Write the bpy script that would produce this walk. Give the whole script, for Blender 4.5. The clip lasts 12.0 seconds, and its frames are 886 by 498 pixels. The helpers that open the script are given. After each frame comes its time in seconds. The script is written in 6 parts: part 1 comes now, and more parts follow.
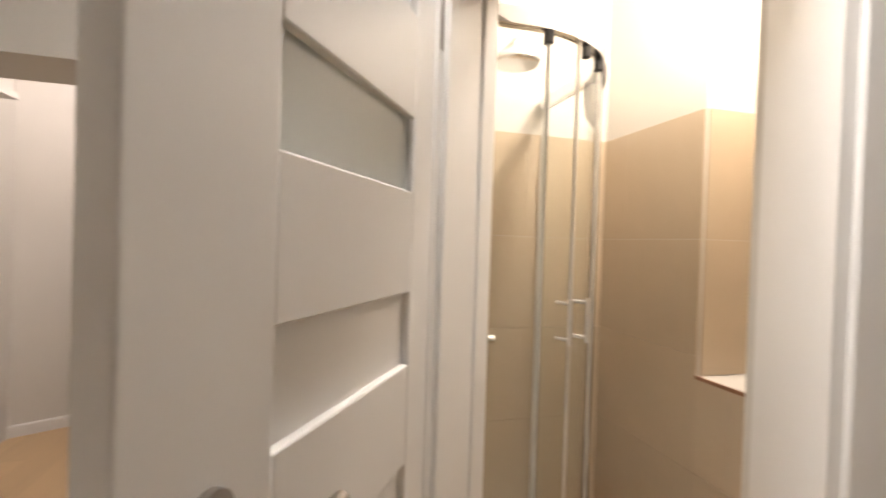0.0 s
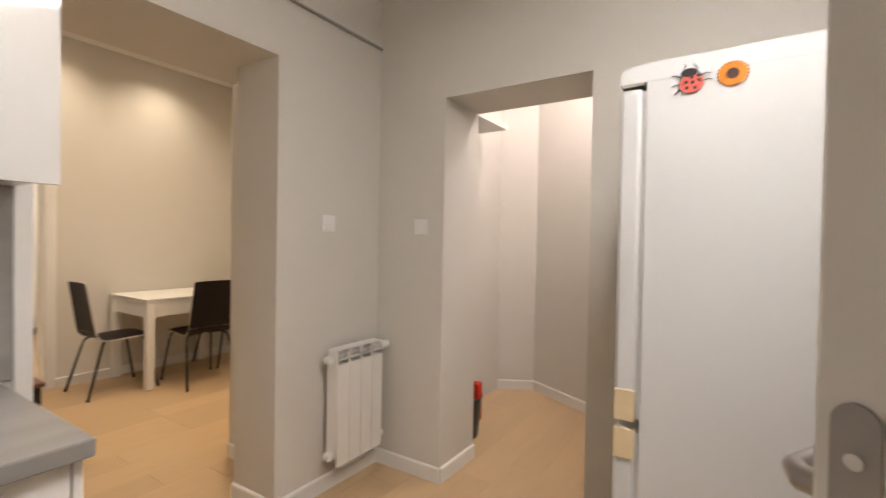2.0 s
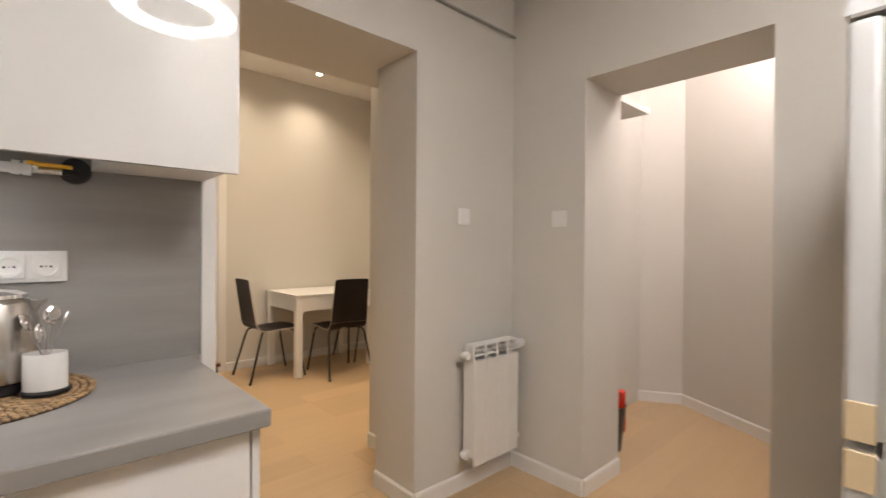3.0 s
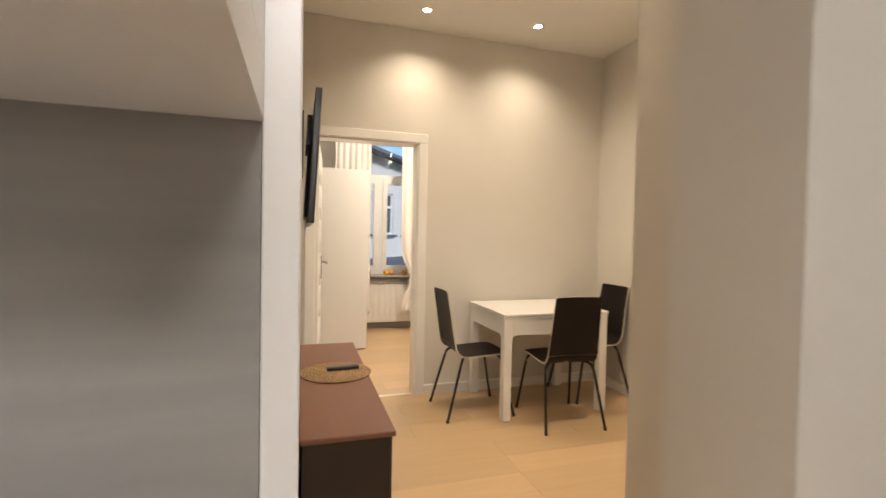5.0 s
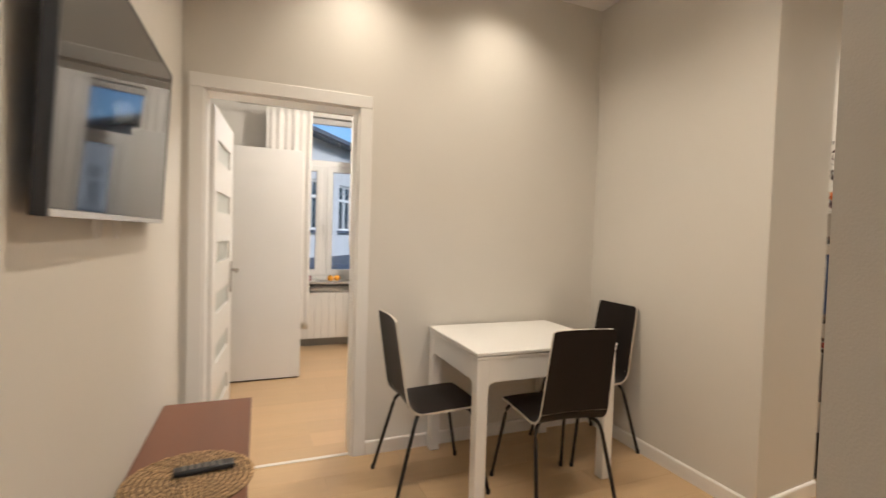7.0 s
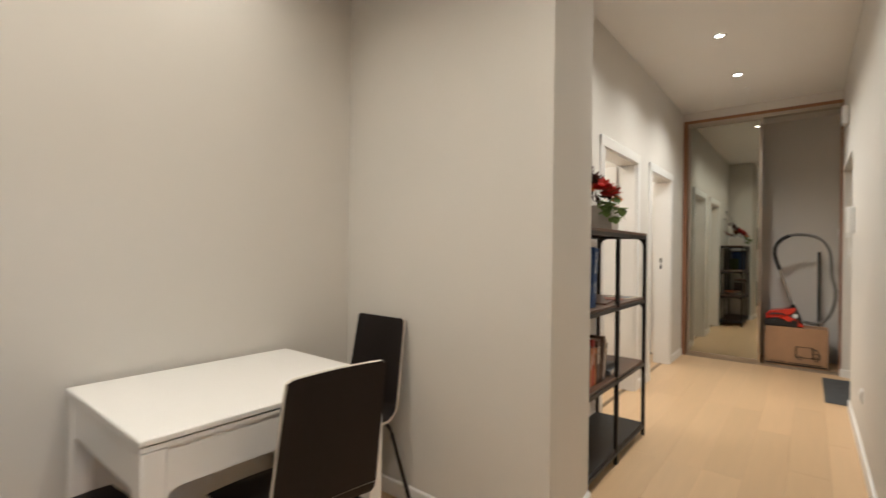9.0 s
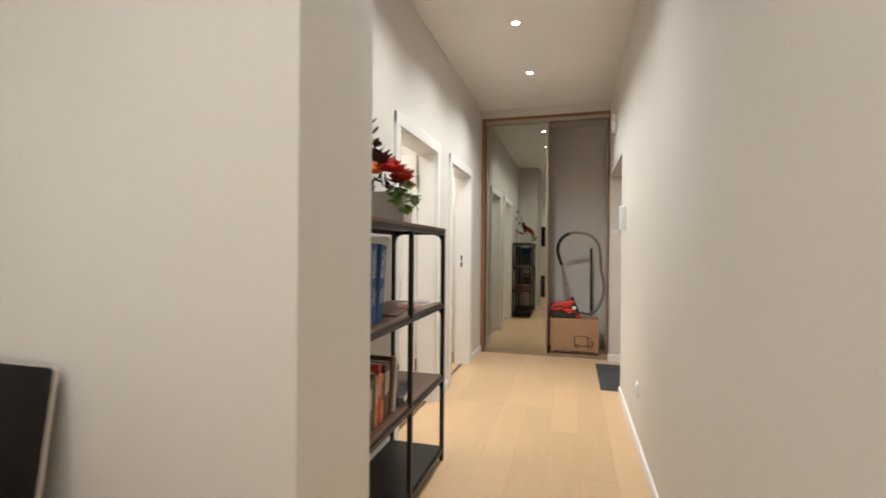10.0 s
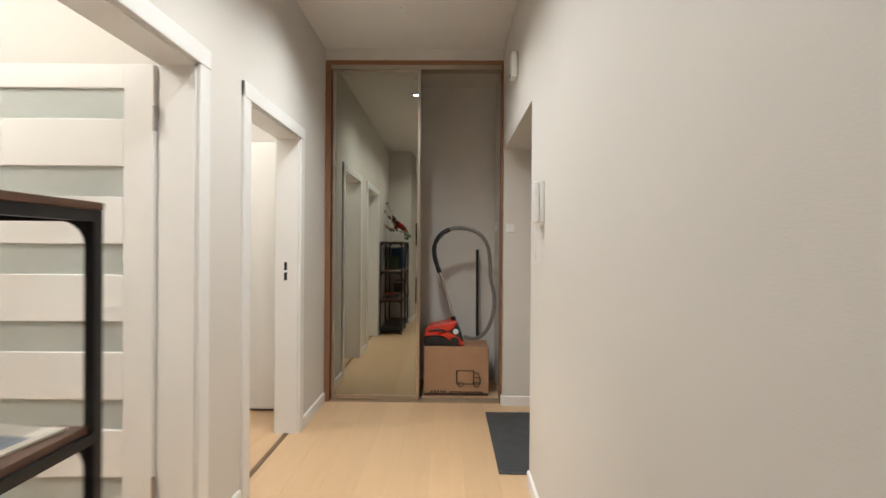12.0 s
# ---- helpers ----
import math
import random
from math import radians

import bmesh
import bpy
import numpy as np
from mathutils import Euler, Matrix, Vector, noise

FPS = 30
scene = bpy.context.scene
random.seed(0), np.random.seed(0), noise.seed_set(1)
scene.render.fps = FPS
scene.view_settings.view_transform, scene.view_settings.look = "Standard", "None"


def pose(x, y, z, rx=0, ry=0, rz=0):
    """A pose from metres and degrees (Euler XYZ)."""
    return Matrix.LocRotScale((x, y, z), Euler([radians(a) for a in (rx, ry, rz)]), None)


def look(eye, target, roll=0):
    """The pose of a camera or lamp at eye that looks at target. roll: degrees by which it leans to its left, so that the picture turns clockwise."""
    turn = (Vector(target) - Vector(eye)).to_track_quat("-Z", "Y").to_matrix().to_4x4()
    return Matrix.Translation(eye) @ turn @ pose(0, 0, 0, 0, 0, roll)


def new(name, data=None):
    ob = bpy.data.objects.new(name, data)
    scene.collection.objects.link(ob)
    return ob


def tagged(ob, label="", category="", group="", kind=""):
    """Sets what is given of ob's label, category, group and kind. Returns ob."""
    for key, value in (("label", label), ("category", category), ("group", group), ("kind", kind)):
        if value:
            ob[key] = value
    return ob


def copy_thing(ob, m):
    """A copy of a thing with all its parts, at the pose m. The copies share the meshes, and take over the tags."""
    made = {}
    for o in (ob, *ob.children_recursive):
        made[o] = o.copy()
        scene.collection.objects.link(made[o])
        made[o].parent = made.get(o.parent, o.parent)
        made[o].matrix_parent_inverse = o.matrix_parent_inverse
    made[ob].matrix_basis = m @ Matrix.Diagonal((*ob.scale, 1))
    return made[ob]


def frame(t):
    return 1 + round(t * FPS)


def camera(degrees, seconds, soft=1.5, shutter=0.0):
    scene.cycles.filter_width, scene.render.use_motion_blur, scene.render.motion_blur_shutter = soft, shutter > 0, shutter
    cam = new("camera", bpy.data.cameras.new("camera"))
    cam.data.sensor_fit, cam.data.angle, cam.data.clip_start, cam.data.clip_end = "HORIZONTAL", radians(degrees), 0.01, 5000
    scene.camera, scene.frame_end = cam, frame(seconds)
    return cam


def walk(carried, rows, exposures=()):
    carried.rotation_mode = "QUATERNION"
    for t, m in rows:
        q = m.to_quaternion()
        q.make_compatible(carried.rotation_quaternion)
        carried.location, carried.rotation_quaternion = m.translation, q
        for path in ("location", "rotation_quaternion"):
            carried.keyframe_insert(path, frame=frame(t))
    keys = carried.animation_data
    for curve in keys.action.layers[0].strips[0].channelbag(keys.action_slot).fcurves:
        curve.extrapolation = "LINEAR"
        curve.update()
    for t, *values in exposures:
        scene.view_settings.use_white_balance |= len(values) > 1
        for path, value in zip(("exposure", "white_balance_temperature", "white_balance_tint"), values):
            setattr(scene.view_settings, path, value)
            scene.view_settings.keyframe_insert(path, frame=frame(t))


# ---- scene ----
cam = camera(88.0, 12.0, shutter=0.4)
PATH = [
    (0, (-2.046, -1.942, 1.375), (-0.116, -2.466, 1.351), 1.8),
    (0.5, (-2.053, -1.897, 1.367), (-0.053, -1.892, 1.338), 1.6),
    (1, (-2.059, -1.794, 1.345), (-0.089, -1.451, 1.314), 2.0),
    (1.5, (-2.014, -1.753, 1.288), (-0.142, -1.05, 1.262), 1.4),
    (2, (-2.016, -1.749, 1.277), (-0.337, -0.662, 1.243), 1.0),
    (2.5, (-2.025, -1.722, 1.243), (-0.522, -0.403, 1.211), 1.0),
    (3, (-2.009, -1.616, 1.211), (-0.655, -0.144, 1.198), 0.4),
    (3.2, (-1.994, -1.542, 1.204), (-0.727, 0.005, 1.201), 0.2),
    (3.5, (-1.968, -1.406, 1.213), (-0.853, 0.254, 1.199), 0.4),
    (3.7, (-1.942, -1.309, 1.222), (-0.917, 0.409, 1.215), 0.3),
    (4.25, (-1.73, -1.02, 1.247), (-0.885, 0.793, 1.222), 0.5),
    (4.8, (-1.575, -0.7, 1.272), (-0.9, 1.183, 1.23), 0.9),
    (5.3, (-1.502, -0.418, 1.291), (-1.012, 1.52, 1.235), 1.3),
    (5.4, (-1.485, -0.366, 1.297), (-1.017, 1.577, 1.241), 1.3),
    (5.5, (-1.449, -0.32, 1.317), (-0.999, 1.628, 1.248), 1.2),
    (6, (-1.335, -0.091, 1.328), (-0.911, 1.862, 1.252), 1.2),
    (6.2, (-1.304, 0.012, 1.318), (-0.866, 1.963, 1.25), 1.3),
    (6.5, (-1.231, 0.131, 1.321), (-0.751, 2.072, 1.258), 1.5),
    (7, (-1.165, 0.348, 1.319), (-0.423, 2.204, 1.257), 1.7),
    (7.2, (-1.144, 0.434, 1.327), (-0.256, 2.226, 1.267), 1.9),
    (8.8, (-0.679, 0.953, 1.237), (0.803, 2.296, 1.241), 0.6),
    (9, (-0.616, 0.997, 1.248), (0.947, 2.244, 1.249), 0.7),
    (9.5, (-0.308, 1.093, 1.255), (1.496, 1.955, 1.251), 0.7),
    (10, (0.073, 1.137, 1.253), (1.998, 1.679, 1.251), 0.5),
    (10.5, (0.457, 1.167, 1.273), (2.42, 1.546, 1.267), 0.5),
    (11, (0.894, 1.183, 1.282), (2.882, 1.409, 1.276), 0.4),
    (11.5, (1.357, 1.184, 1.283), (3.355, 1.288, 1.275), 0.4),
    (12, (1.794, 1.175, 1.287), (3.794, 1.201, 1.281), 0.4),
]
WB = [(0.0, -0.28, 6500, 13), (0.5, -0.45, 6400, 13), (1.0, -0.4, 6400, 13), (1.5, -0.1, 6450, 13), (2.5, -0.08, 6400, 13), (3.7, 0.0, 6250, 12), (5.3, 0.08, 6350, 11), (6.0, 0.05, 6300, 12),
      (6.5, 0.0, 5950, 11), (7.2, -0.08, 5700, 10), (8.8, -0.13, 5350, 8), (9.3, 0.04, 5200, 8), (9.8, 0.16, 5080, 7), (11.0, 0.14, 5040, 7), (12.0, 0.0, 5020, 7)]
walk(cam, [(t, look(eye, target, roll)) for t, eye, target, roll in PATH], WB)

# ---------------------------------------------------------------- world and lights
world = bpy.data.worlds.new("world")
scene.world = world
world.use_nodes = True
wn = world.node_tree.nodes
sky = wn.new("ShaderNodeTexSky")
sky.sky_type = "NISHITA"
sky.sun_disc = False
sky.ozone_density = 4.0
sky.sun_elevation = radians(24)
sky.sun_rotation = radians(200)
world.node_tree.links.new(sky.outputs[0], wn["Background"].inputs[0])
wn["Background"].inputs[1].default_value = 0.15
sun = new("sun", bpy.data.lights.new("sun", "SUN"))
sun.data.energy, sun.data.angle, sun.data.color = 3.0, radians(12), (1.0, 0.95, 0.90)
sun.matrix_world = look((0, 0, 20), (-0.6, 0.8, 19.5))

WARM = (1.0, 0.81, 0.58)
SOFT = (1.0, 0.90, 0.79)


def lamp_light(name, kind, x, y, z, watts, colour, radius=0.04, cone=128, blend=1.0):
    ob = new(name, bpy.data.lights.new(name, kind))
    ob.location = (x, y, z)
    ob.data.energy, ob.data.color = watts, colour
    ob.data.shadow_soft_size = radius
    if kind == "SPOT":
        ob.data.spot_size, ob.data.spot_blend = radians(cone), blend
    return ob


# Dining pair at y 1.45 and hall spot at 2.40: unseen, added for fill.
DINING_SPOTS_AND_FILL = [(0.20, 2.64), (-0.68, 2.68), (0.20, 1.45), (-0.68, 1.45)]
HALL_SPOTS_AND_FILL = [(3.49, 1.555), (4.49, 1.54), (2.40, 1.555)]
for sx, sy in DINING_SPOTS_AND_FILL:
    lamp_light("dining_spot", "SPOT", sx, sy, 2.915, 46 if sy > 2 else 75, WARM, 0.04, 135 if sy > 2 else 155)
for sx, sy in HALL_SPOTS_AND_FILL:
    lamp_light("hall_spot", "SPOT", sx, sy, 2.915, {3.49: 100, 4.49: 128, 2.40: 82}[sx], (1.0, 0.845, 0.64), 0.04, 140)
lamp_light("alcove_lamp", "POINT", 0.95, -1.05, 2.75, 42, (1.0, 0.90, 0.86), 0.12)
lamp_light("bath_lamp", "POINT", -0.88, -3.16, 2.48, 52, (1.0, 0.89, 0.77), 0.06)
# Unseen fill points added to brighten the side rooms and bedroom.
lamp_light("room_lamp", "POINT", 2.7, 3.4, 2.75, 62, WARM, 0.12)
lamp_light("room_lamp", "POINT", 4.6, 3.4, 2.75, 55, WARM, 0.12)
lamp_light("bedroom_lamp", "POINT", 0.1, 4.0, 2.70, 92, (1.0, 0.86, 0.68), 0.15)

# ---------------------------------------------------------------- materials
def mat(name, colour, rough=0.5, metal=0.0, var=0.06, scale=6.0, bump=0.0, bscale=120.0, spec=0.5, coat=0.0, stretch=(1, 1, 1), random=0.0, stain=0.0, island=0.0):
    """Principled surface with two scales of colour variation, roughness variation and fine relief."""
    m = bpy.data.materials.new(name)
    m.use_nodes = True
    nt = m.node_tree
    b = nt.nodes["Principled BSDF"]
    b.inputs["Roughness"].default_value = rough
    b.inputs["Metallic"].default_value = metal
    b.inputs["Specular IOR Level"].default_value = spec
    b.inputs["Coat Weight"].default_value = coat
    co = nt.nodes.new("ShaderNodeTexCoord")
    mp = nt.nodes.new("ShaderNodeMapping")
    mp.inputs["Scale"].default_value = stretch
    nt.links.new(co.outputs["Object"], mp.inputs[0])
    n1 = nt.nodes.new("ShaderNodeTexNoise")
    n1.inputs["Scale"].default_value = scale
    n1.inputs["Detail"].default_value = 5
    nt.links.new(mp.outputs[0], n1.inputs[0])
    n2 = nt.nodes.new("ShaderNodeTexNoise")
    n2.inputs["Scale"].default_value = scale * 0.13
    n2.inputs["Detail"].default_value = 3
    nt.links.new(mp.outputs[0], n2.inputs[0])
    add = nt.nodes.new("ShaderNodeMath")
    add.operation = "ADD"
    nt.links.new(n1.outputs[0], add.inputs[0])
    nt.links.new(n2.outputs[0], add.inputs[1])
    rng = nt.nodes.new("ShaderNodeMapRange")
    rng.inputs[1].default_value, rng.inputs[2].default_value = 0.6, 1.4
    rng.inputs[3].default_value, rng.inputs[4].default_value = 1 - var, 1 + var
    nt.links.new(add.outputs[0], rng.inputs[0])
    last = rng.outputs[0]
    if random or island:
        oi = nt.nodes.new("ShaderNodeNewGeometry" if island else "ShaderNodeObjectInfo")
        r2 = nt.nodes.new("ShaderNodeMapRange")
        r2.inputs[3].default_value, r2.inputs[4].default_value = 1 - random - island, 1 + random + island
        nt.links.new(oi.outputs["Random Per Island" if island else "Random"], r2.inputs[0])
        mu = nt.nodes.new("ShaderNodeMath")
        mu.operation = "MULTIPLY"
        nt.links.new(last, mu.inputs[0])
        nt.links.new(r2.outputs[0], mu.inputs[1])
        last = mu.outputs[0]
    mix = nt.nodes.new("ShaderNodeVectorMath")
    mix.operation = "SCALE"
    mix.inputs[0].default_value = colour
    nt.links.new(last, mix.inputs["Scale"])
    nt.links.new(mix.outputs[0], b.inputs["Base Color"])
    rr = nt.nodes.new("ShaderNodeMapRange")
    rr.inputs[3].default_value, rr.inputs[4].default_value = max(0.02, rough * 0.85), min(1, rough * 1.15)
    nt.links.new(n1.outputs[0], rr.inputs[0])
    nt.links.new(rr.outputs[0], b.inputs["Roughness"])
    if bump:
        n3 = nt.nodes.new("ShaderNodeTexNoise")
        n3.inputs["Scale"].default_value = bscale
        n3.inputs["Detail"].default_value = 4
        nt.links.new(mp.outputs[0], n3.inputs[0])
        bp = nt.nodes.new("ShaderNodeBump")
        bp.inputs["Strength"].default_value = bump
        bp.inputs["Distance"].default_value = 0.002
        nt.links.new(n3.outputs[0], bp.inputs["Height"])
        nt.links.new(bp.outputs[0], b.inputs["Normal"])
    return m


def glow(name, colour, strength):
    m = bpy.data.materials.new(name)
    m.use_nodes = True
    b = m.node_tree.nodes["Principled BSDF"]
    b.inputs["Base Color"].default_value = (0.9, 0.9, 0.9, 1)
    b.inputs["Emission Color"].default_value = (*colour, 1)
    b.inputs["Emission Strength"].default_value = strength
    return m


def glass(name, colour, rough):
    m = bpy.data.materials.new(name)
    m.use_nodes = True
    b = m.node_tree.nodes["Principled BSDF"]
    b.inputs["Base Color"].default_value = (*colour, 1)
    b.inputs["Roughness"].default_value = rough
    b.inputs["Transmission Weight"].default_value = 1.0
    b.inputs["IOR"].default_value = 1.2
    return m


PAINT = mat("greige_wall_paint", (0.66, 0.63, 0.58), 0.75, var=0.02, scale=3, bump=0.25, bscale=260, spec=0.3)
CEIL = mat("white_ceiling_paint", (0.78, 0.76, 0.73), 0.85, var=0.02, scale=2, bump=0.2, bscale=200, spec=0.2)
WHITE = mat("white_lacquer", (0.80, 0.785, 0.76), 0.32, var=0.015, scale=4, bump=0.04, bscale=300)
TRIM = mat("white_baseboard_paint", (0.80, 0.78, 0.75), 0.4, var=0.03, scale=9, bump=0.06)
GLOSS = mat("white_gloss_front", (0.82, 0.815, 0.80), 0.035, var=0.01, scale=2, coat=0.3)
FRIDGE = mat("white_fridge_enamel", (0.61, 0.61, 0.605), 0.22, var=0.02, scale=3, bump=0.08, bscale=420)
OAK = mat("light_oak_laminate", (0.58, 0.405, 0.228), 0.36, var=0.07, scale=4, bump=0.03, bscale=40, stretch=(0.5, 6, 6), random=0.06)
GREYTOP = mat("grey_concrete_laminate", (0.295, 0.282, 0.268), 0.36, var=0.26, scale=4, bump=0.04, bscale=60, stretch=(0.45, 2.2, 3.2))
TILE = mat("beige_wall_tile", (0.52, 0.42, 0.30), 0.3, var=0.05, scale=5, bump=0.03, random=0.02)
GROUT = mat("tile_grout", (0.42, 0.36, 0.28), 0.9, var=0.06, scale=20)
BLACKV = mat("black_brown_veneer", (0.012, 0.009, 0.008), 0.5, spec=0.18, var=0.3, scale=9, bump=0.1, bscale=60, stretch=(1, 1, 0.12))
EDGE = mat("pale_veneer_edge", (0.58, 0.53, 0.46), 0.5, var=0.06, scale=30)
BLACKM = mat("black_powder_coated_steel", (0.012, 0.011, 0.011), 0.4, metal=0.2, var=0.1, scale=40, bump=0.06, bscale=500)
CHESTW = mat("brown_painted_wood", (0.175, 0.074, 0.041), 0.42, var=0.14, scale=7, bump=0.12, bscale=50, stretch=(4, 0.5, 4))
CHESTD = mat("dark_stained_wood", (0.020, 0.013, 0.010), 0.4, var=0.25, scale=9, bump=0.15, bscale=50)
STEEL = mat("brushed_steel", (0.62, 0.60, 0.57), 0.24, metal=1.0, var=0.015, scale=30, stretch=(1, 1, 12))
CHROME = mat("polished_chrome", (0.82, 0.81, 0.80), 0.07, metal=1.0, var=0.02, scale=20)
BRONZE = mat("dull_grey_bronze", (0.36, 0.33, 0.30), 0.33, metal=1.0, var=0.08, scale=40)
SCREEN = mat("black_glossy_screen", (0.006, 0.006, 0.007), 0.05, var=0.0, scale=2, spec=0.36)
BLACKP = mat("black_plastic", (0.014, 0.014, 0.015), 0.35, var=0.1, scale=30)
PLASTIC = mat("white_plastic", (0.80, 0.79, 0.77), 0.3, var=0.01, scale=10)
RADW = mat("white_radiator_enamel", (0.80, 0.775, 0.735), 0.3, var=0.02, scale=10)
SEAGRASS = mat("woven_seagrass", (0.42, 0.275, 0.14), 0.7, var=0.25, scale=60, bump=0.6, bscale=160, island=0.3)
SEABACK = mat("dark_seagrass_core", (0.07, 0.042, 0.022), 0.85, var=0.3, scale=60)
SEAL = mat("pale_clear_seal", (0.66, 0.63, 0.57), 0.25, var=0.04, scale=20)
WOODS = mat("walnut_veneer_shelf", (0.105, 0.052, 0.028), 0.4, var=0.25, scale=8, bump=0.1, bscale=50, stretch=(0.5, 6, 6))
MIRROR = mat("bronze_tinted_mirror", (0.44, 0.44, 0.385), 0.015, metal=1.0, var=0.0, scale=2)
ALU = mat("champagne_aluminium", (0.48, 0.42, 0.35), 0.35, metal=1.0, var=0.05, scale=20)
BROWNWD = mat("brown_wood_lining", (0.26, 0.125, 0.065), 0.5, var=0.15, scale=10, stretch=(6, 6, 0.5))
CARD = mat("brown_cardboard", (0.42, 0.25, 0.135), 0.8, var=0.08, scale=12, bump=0.1, bscale=90)
RED = mat("red_glossy_plastic", (0.62, 0.035, 0.015), 0.22, var=0.04, scale=10)
GREYHOSE = mat("grey_ribbed_hose", (0.20, 0.19, 0.175), 0.4, metal=0.3, var=0.1, scale=60)
RUBBER = mat("charcoal_rubber_mat", (0.055, 0.056, 0.058), 0.85, var=0.25, scale=90, bump=0.5, bscale=300)
SATIN = mat("satin_glass", (0.66, 0.69, 0.66), 0.3, var=0.02, scale=3, spec=0.5)
SATIN.node_tree.nodes["Principled BSDF"].inputs["Transmission Weight"].default_value = 0.35
CLEAR = glass("clear_glass", (0.95, 0.97, 0.96), 0.02)
FABRIC = mat("white_sheer_curtain", (0.78, 0.75, 0.71), 0.9, var=0.05, scale=40, bump=0.3, bscale=300)
LAMPG = glow("lamp_lens", (1.0, 0.86, 0.66), 30)
RINGG = glow("ring_led", (1.0, 0.95, 0.89), 84)
YELLOW = mat("yellow_plastic", (0.80, 0.42, 0.02), 0.35, var=0.05, scale=20)
POTW = mat("white_plaster_pot", (0.55, 0.51, 0.46), 0.7, var=0.06, scale=20, bump=0.2)
LEAF = mat("green_ivy_leaf", (0.17, 0.25, 0.07), 0.5, var=0.4, scale=60, random=0.25)
PETAL_R = mat("red_fabric_petal", (0.55, 0.022, 0.014), 0.6, var=0.2, scale=60)
PETAL_O = mat("orange_fabric_petal", (0.85, 0.26, 0.02), 0.6, var=0.2, scale=60)
BROWNL = mat("dark_brown_leaf", (0.05, 0.017, 0.012), 0.6, var=0.3, scale=60)
BLUEB = mat("blue_book_cloth", (0.016, 0.062, 0.21), 0.45, var=0.1, scale=20)
PAPER = mat("book_paper", (0.62, 0.56, 0.46), 0.8, var=0.06, scale=60)
RAIL = mat("grey_painted_metal_rail", (0.30, 0.28, 0.25), 0.5, var=0.05, scale=20)
FACADE = mat("pale_render_facade", (0.62, 0.62, 0.62), 0.9, var=0.10, scale=2, bump=0.3, bscale=60)
ROOFM = mat("dark_slate_roof", (0.09, 0.11, 0.15), 0.6, var=0.2, scale=4, bump=0.4, bscale=30)
DARKGL = mat("dark_window_glass", (0.03, 0.04, 0.06), 0.05, var=0.0, scale=2, spec=0.8)

# ---------------------------------------------------------------- building helpers
def box(bm, x0, x1, y0, y1, z0, z1, m=None):
    vs = [bm.verts.new(Vector(p)) for p in ((x0, y0, z0), (x1, y0, z0), (x1, y1, z0), (x0, y1, z0), (x0, y0, z1), (x1, y0, z1), (x1, y1, z1), (x0, y1, z1))]
    if m is not None:
        for v in vs:
            v.co = m @ v.co
    for f in ((0, 3, 2, 1), (4, 5, 6, 7), (0, 1, 5, 4), (1, 2, 6, 5), (2, 3, 7, 6), (3, 0, 4, 7)):
        bm.faces.new([vs[i] for i in f])
    return vs


def prism(bm, pts, z0, z1):
    """Upright prism over a counter-clockwise outline."""
    lo = [bm.verts.new((x, y, z0)) for x, y in pts]
    hi = [bm.verts.new((x, y, z1)) for x, y in pts]
    n = len(pts)
    bm.faces.new(lo[::-1])
    bm.faces.new(hi)
    for i in range(n):
        bm.faces.new((lo[i], lo[(i + 1) % n], hi[(i + 1) % n], hi[i]))


def soften(bm, width, segments=2):
    """Round every edge; the flats stay flat-shaded and only the rounds are smooth."""
    made = set(bmesh.ops.bevel(bm, geom=bm.edges[:], offset=width, segments=segments, affect="EDGES", profile=0.5, clamp_overlap=True)["faces"])
    for f in bm.faces:
        f.smooth = f in made


def cyl(bm, p, q, r, n=14, r2=None):
    """Solid round bar from p to q."""
    p, q = Vector(p), Vector(q)
    d = q - p
    m = Matrix.Translation((p + q) / 2) @ d.to_track_quat("Z", "Y").to_matrix().to_4x4()
    bmesh.ops.create_cone(bm, cap_ends=True, segments=n, radius1=r, radius2=r if r2 is None else r2, depth=d.length, matrix=m)


def sweep(bm, path, r, n=10, squash=1.0):
    """Tube along a polyline with mitred joints."""
    pts = [Vector(p) for p in path]
    rings = []
    up = Vector((0, 0, 1))
    for i, p in enumerate(pts):
        d = (pts[min(i + 1, len(pts) - 1)] - pts[max(i - 1, 0)]).normalized()
        ref = up if abs(d.dot(up)) < 0.95 else Vector((1, 0, 0))
        a = d.cross(ref).normalized()
        b = a.cross(d).normalized()
        rings.append([bm.verts.new(p + r * (a * math.cos(2 * math.pi * k / n) + b * squash * math.sin(2 * math.pi * k / n))) for k in range(n)])
    for u, v in zip(rings, rings[1:]):
        for k in range(n):
            bm.faces.new((u[k], u[(k + 1) % n], v[(k + 1) % n], v[k]))
    bm.faces.new(rings[0][::-1])
    bm.faces.new(rings[-1])


def lathe(bm, profile, n=28, m=None, squash=1.0):
    """Solid of revolution about z from (radius, z) pairs."""
    rings = []
    for r, z in profile:
        ring = [bm.verts.new(Vector((r * math.cos(2 * math.pi * k / n), squash * r * math.sin(2 * math.pi * k / n), z))) for k in range(n)]
        rings.append(ring)
    if m is not None:
        for ring in rings:
            for v in ring:
                v.co = m @ v.co
    for u, v in zip(rings, rings[1:]):
        for k in range(n):
            bm.faces.new((u[k], u[(k + 1) % n], v[(k + 1) % n], v[k]))
    bm.faces.new(rings[0][::-1])
    bm.faces.new(rings[-1])


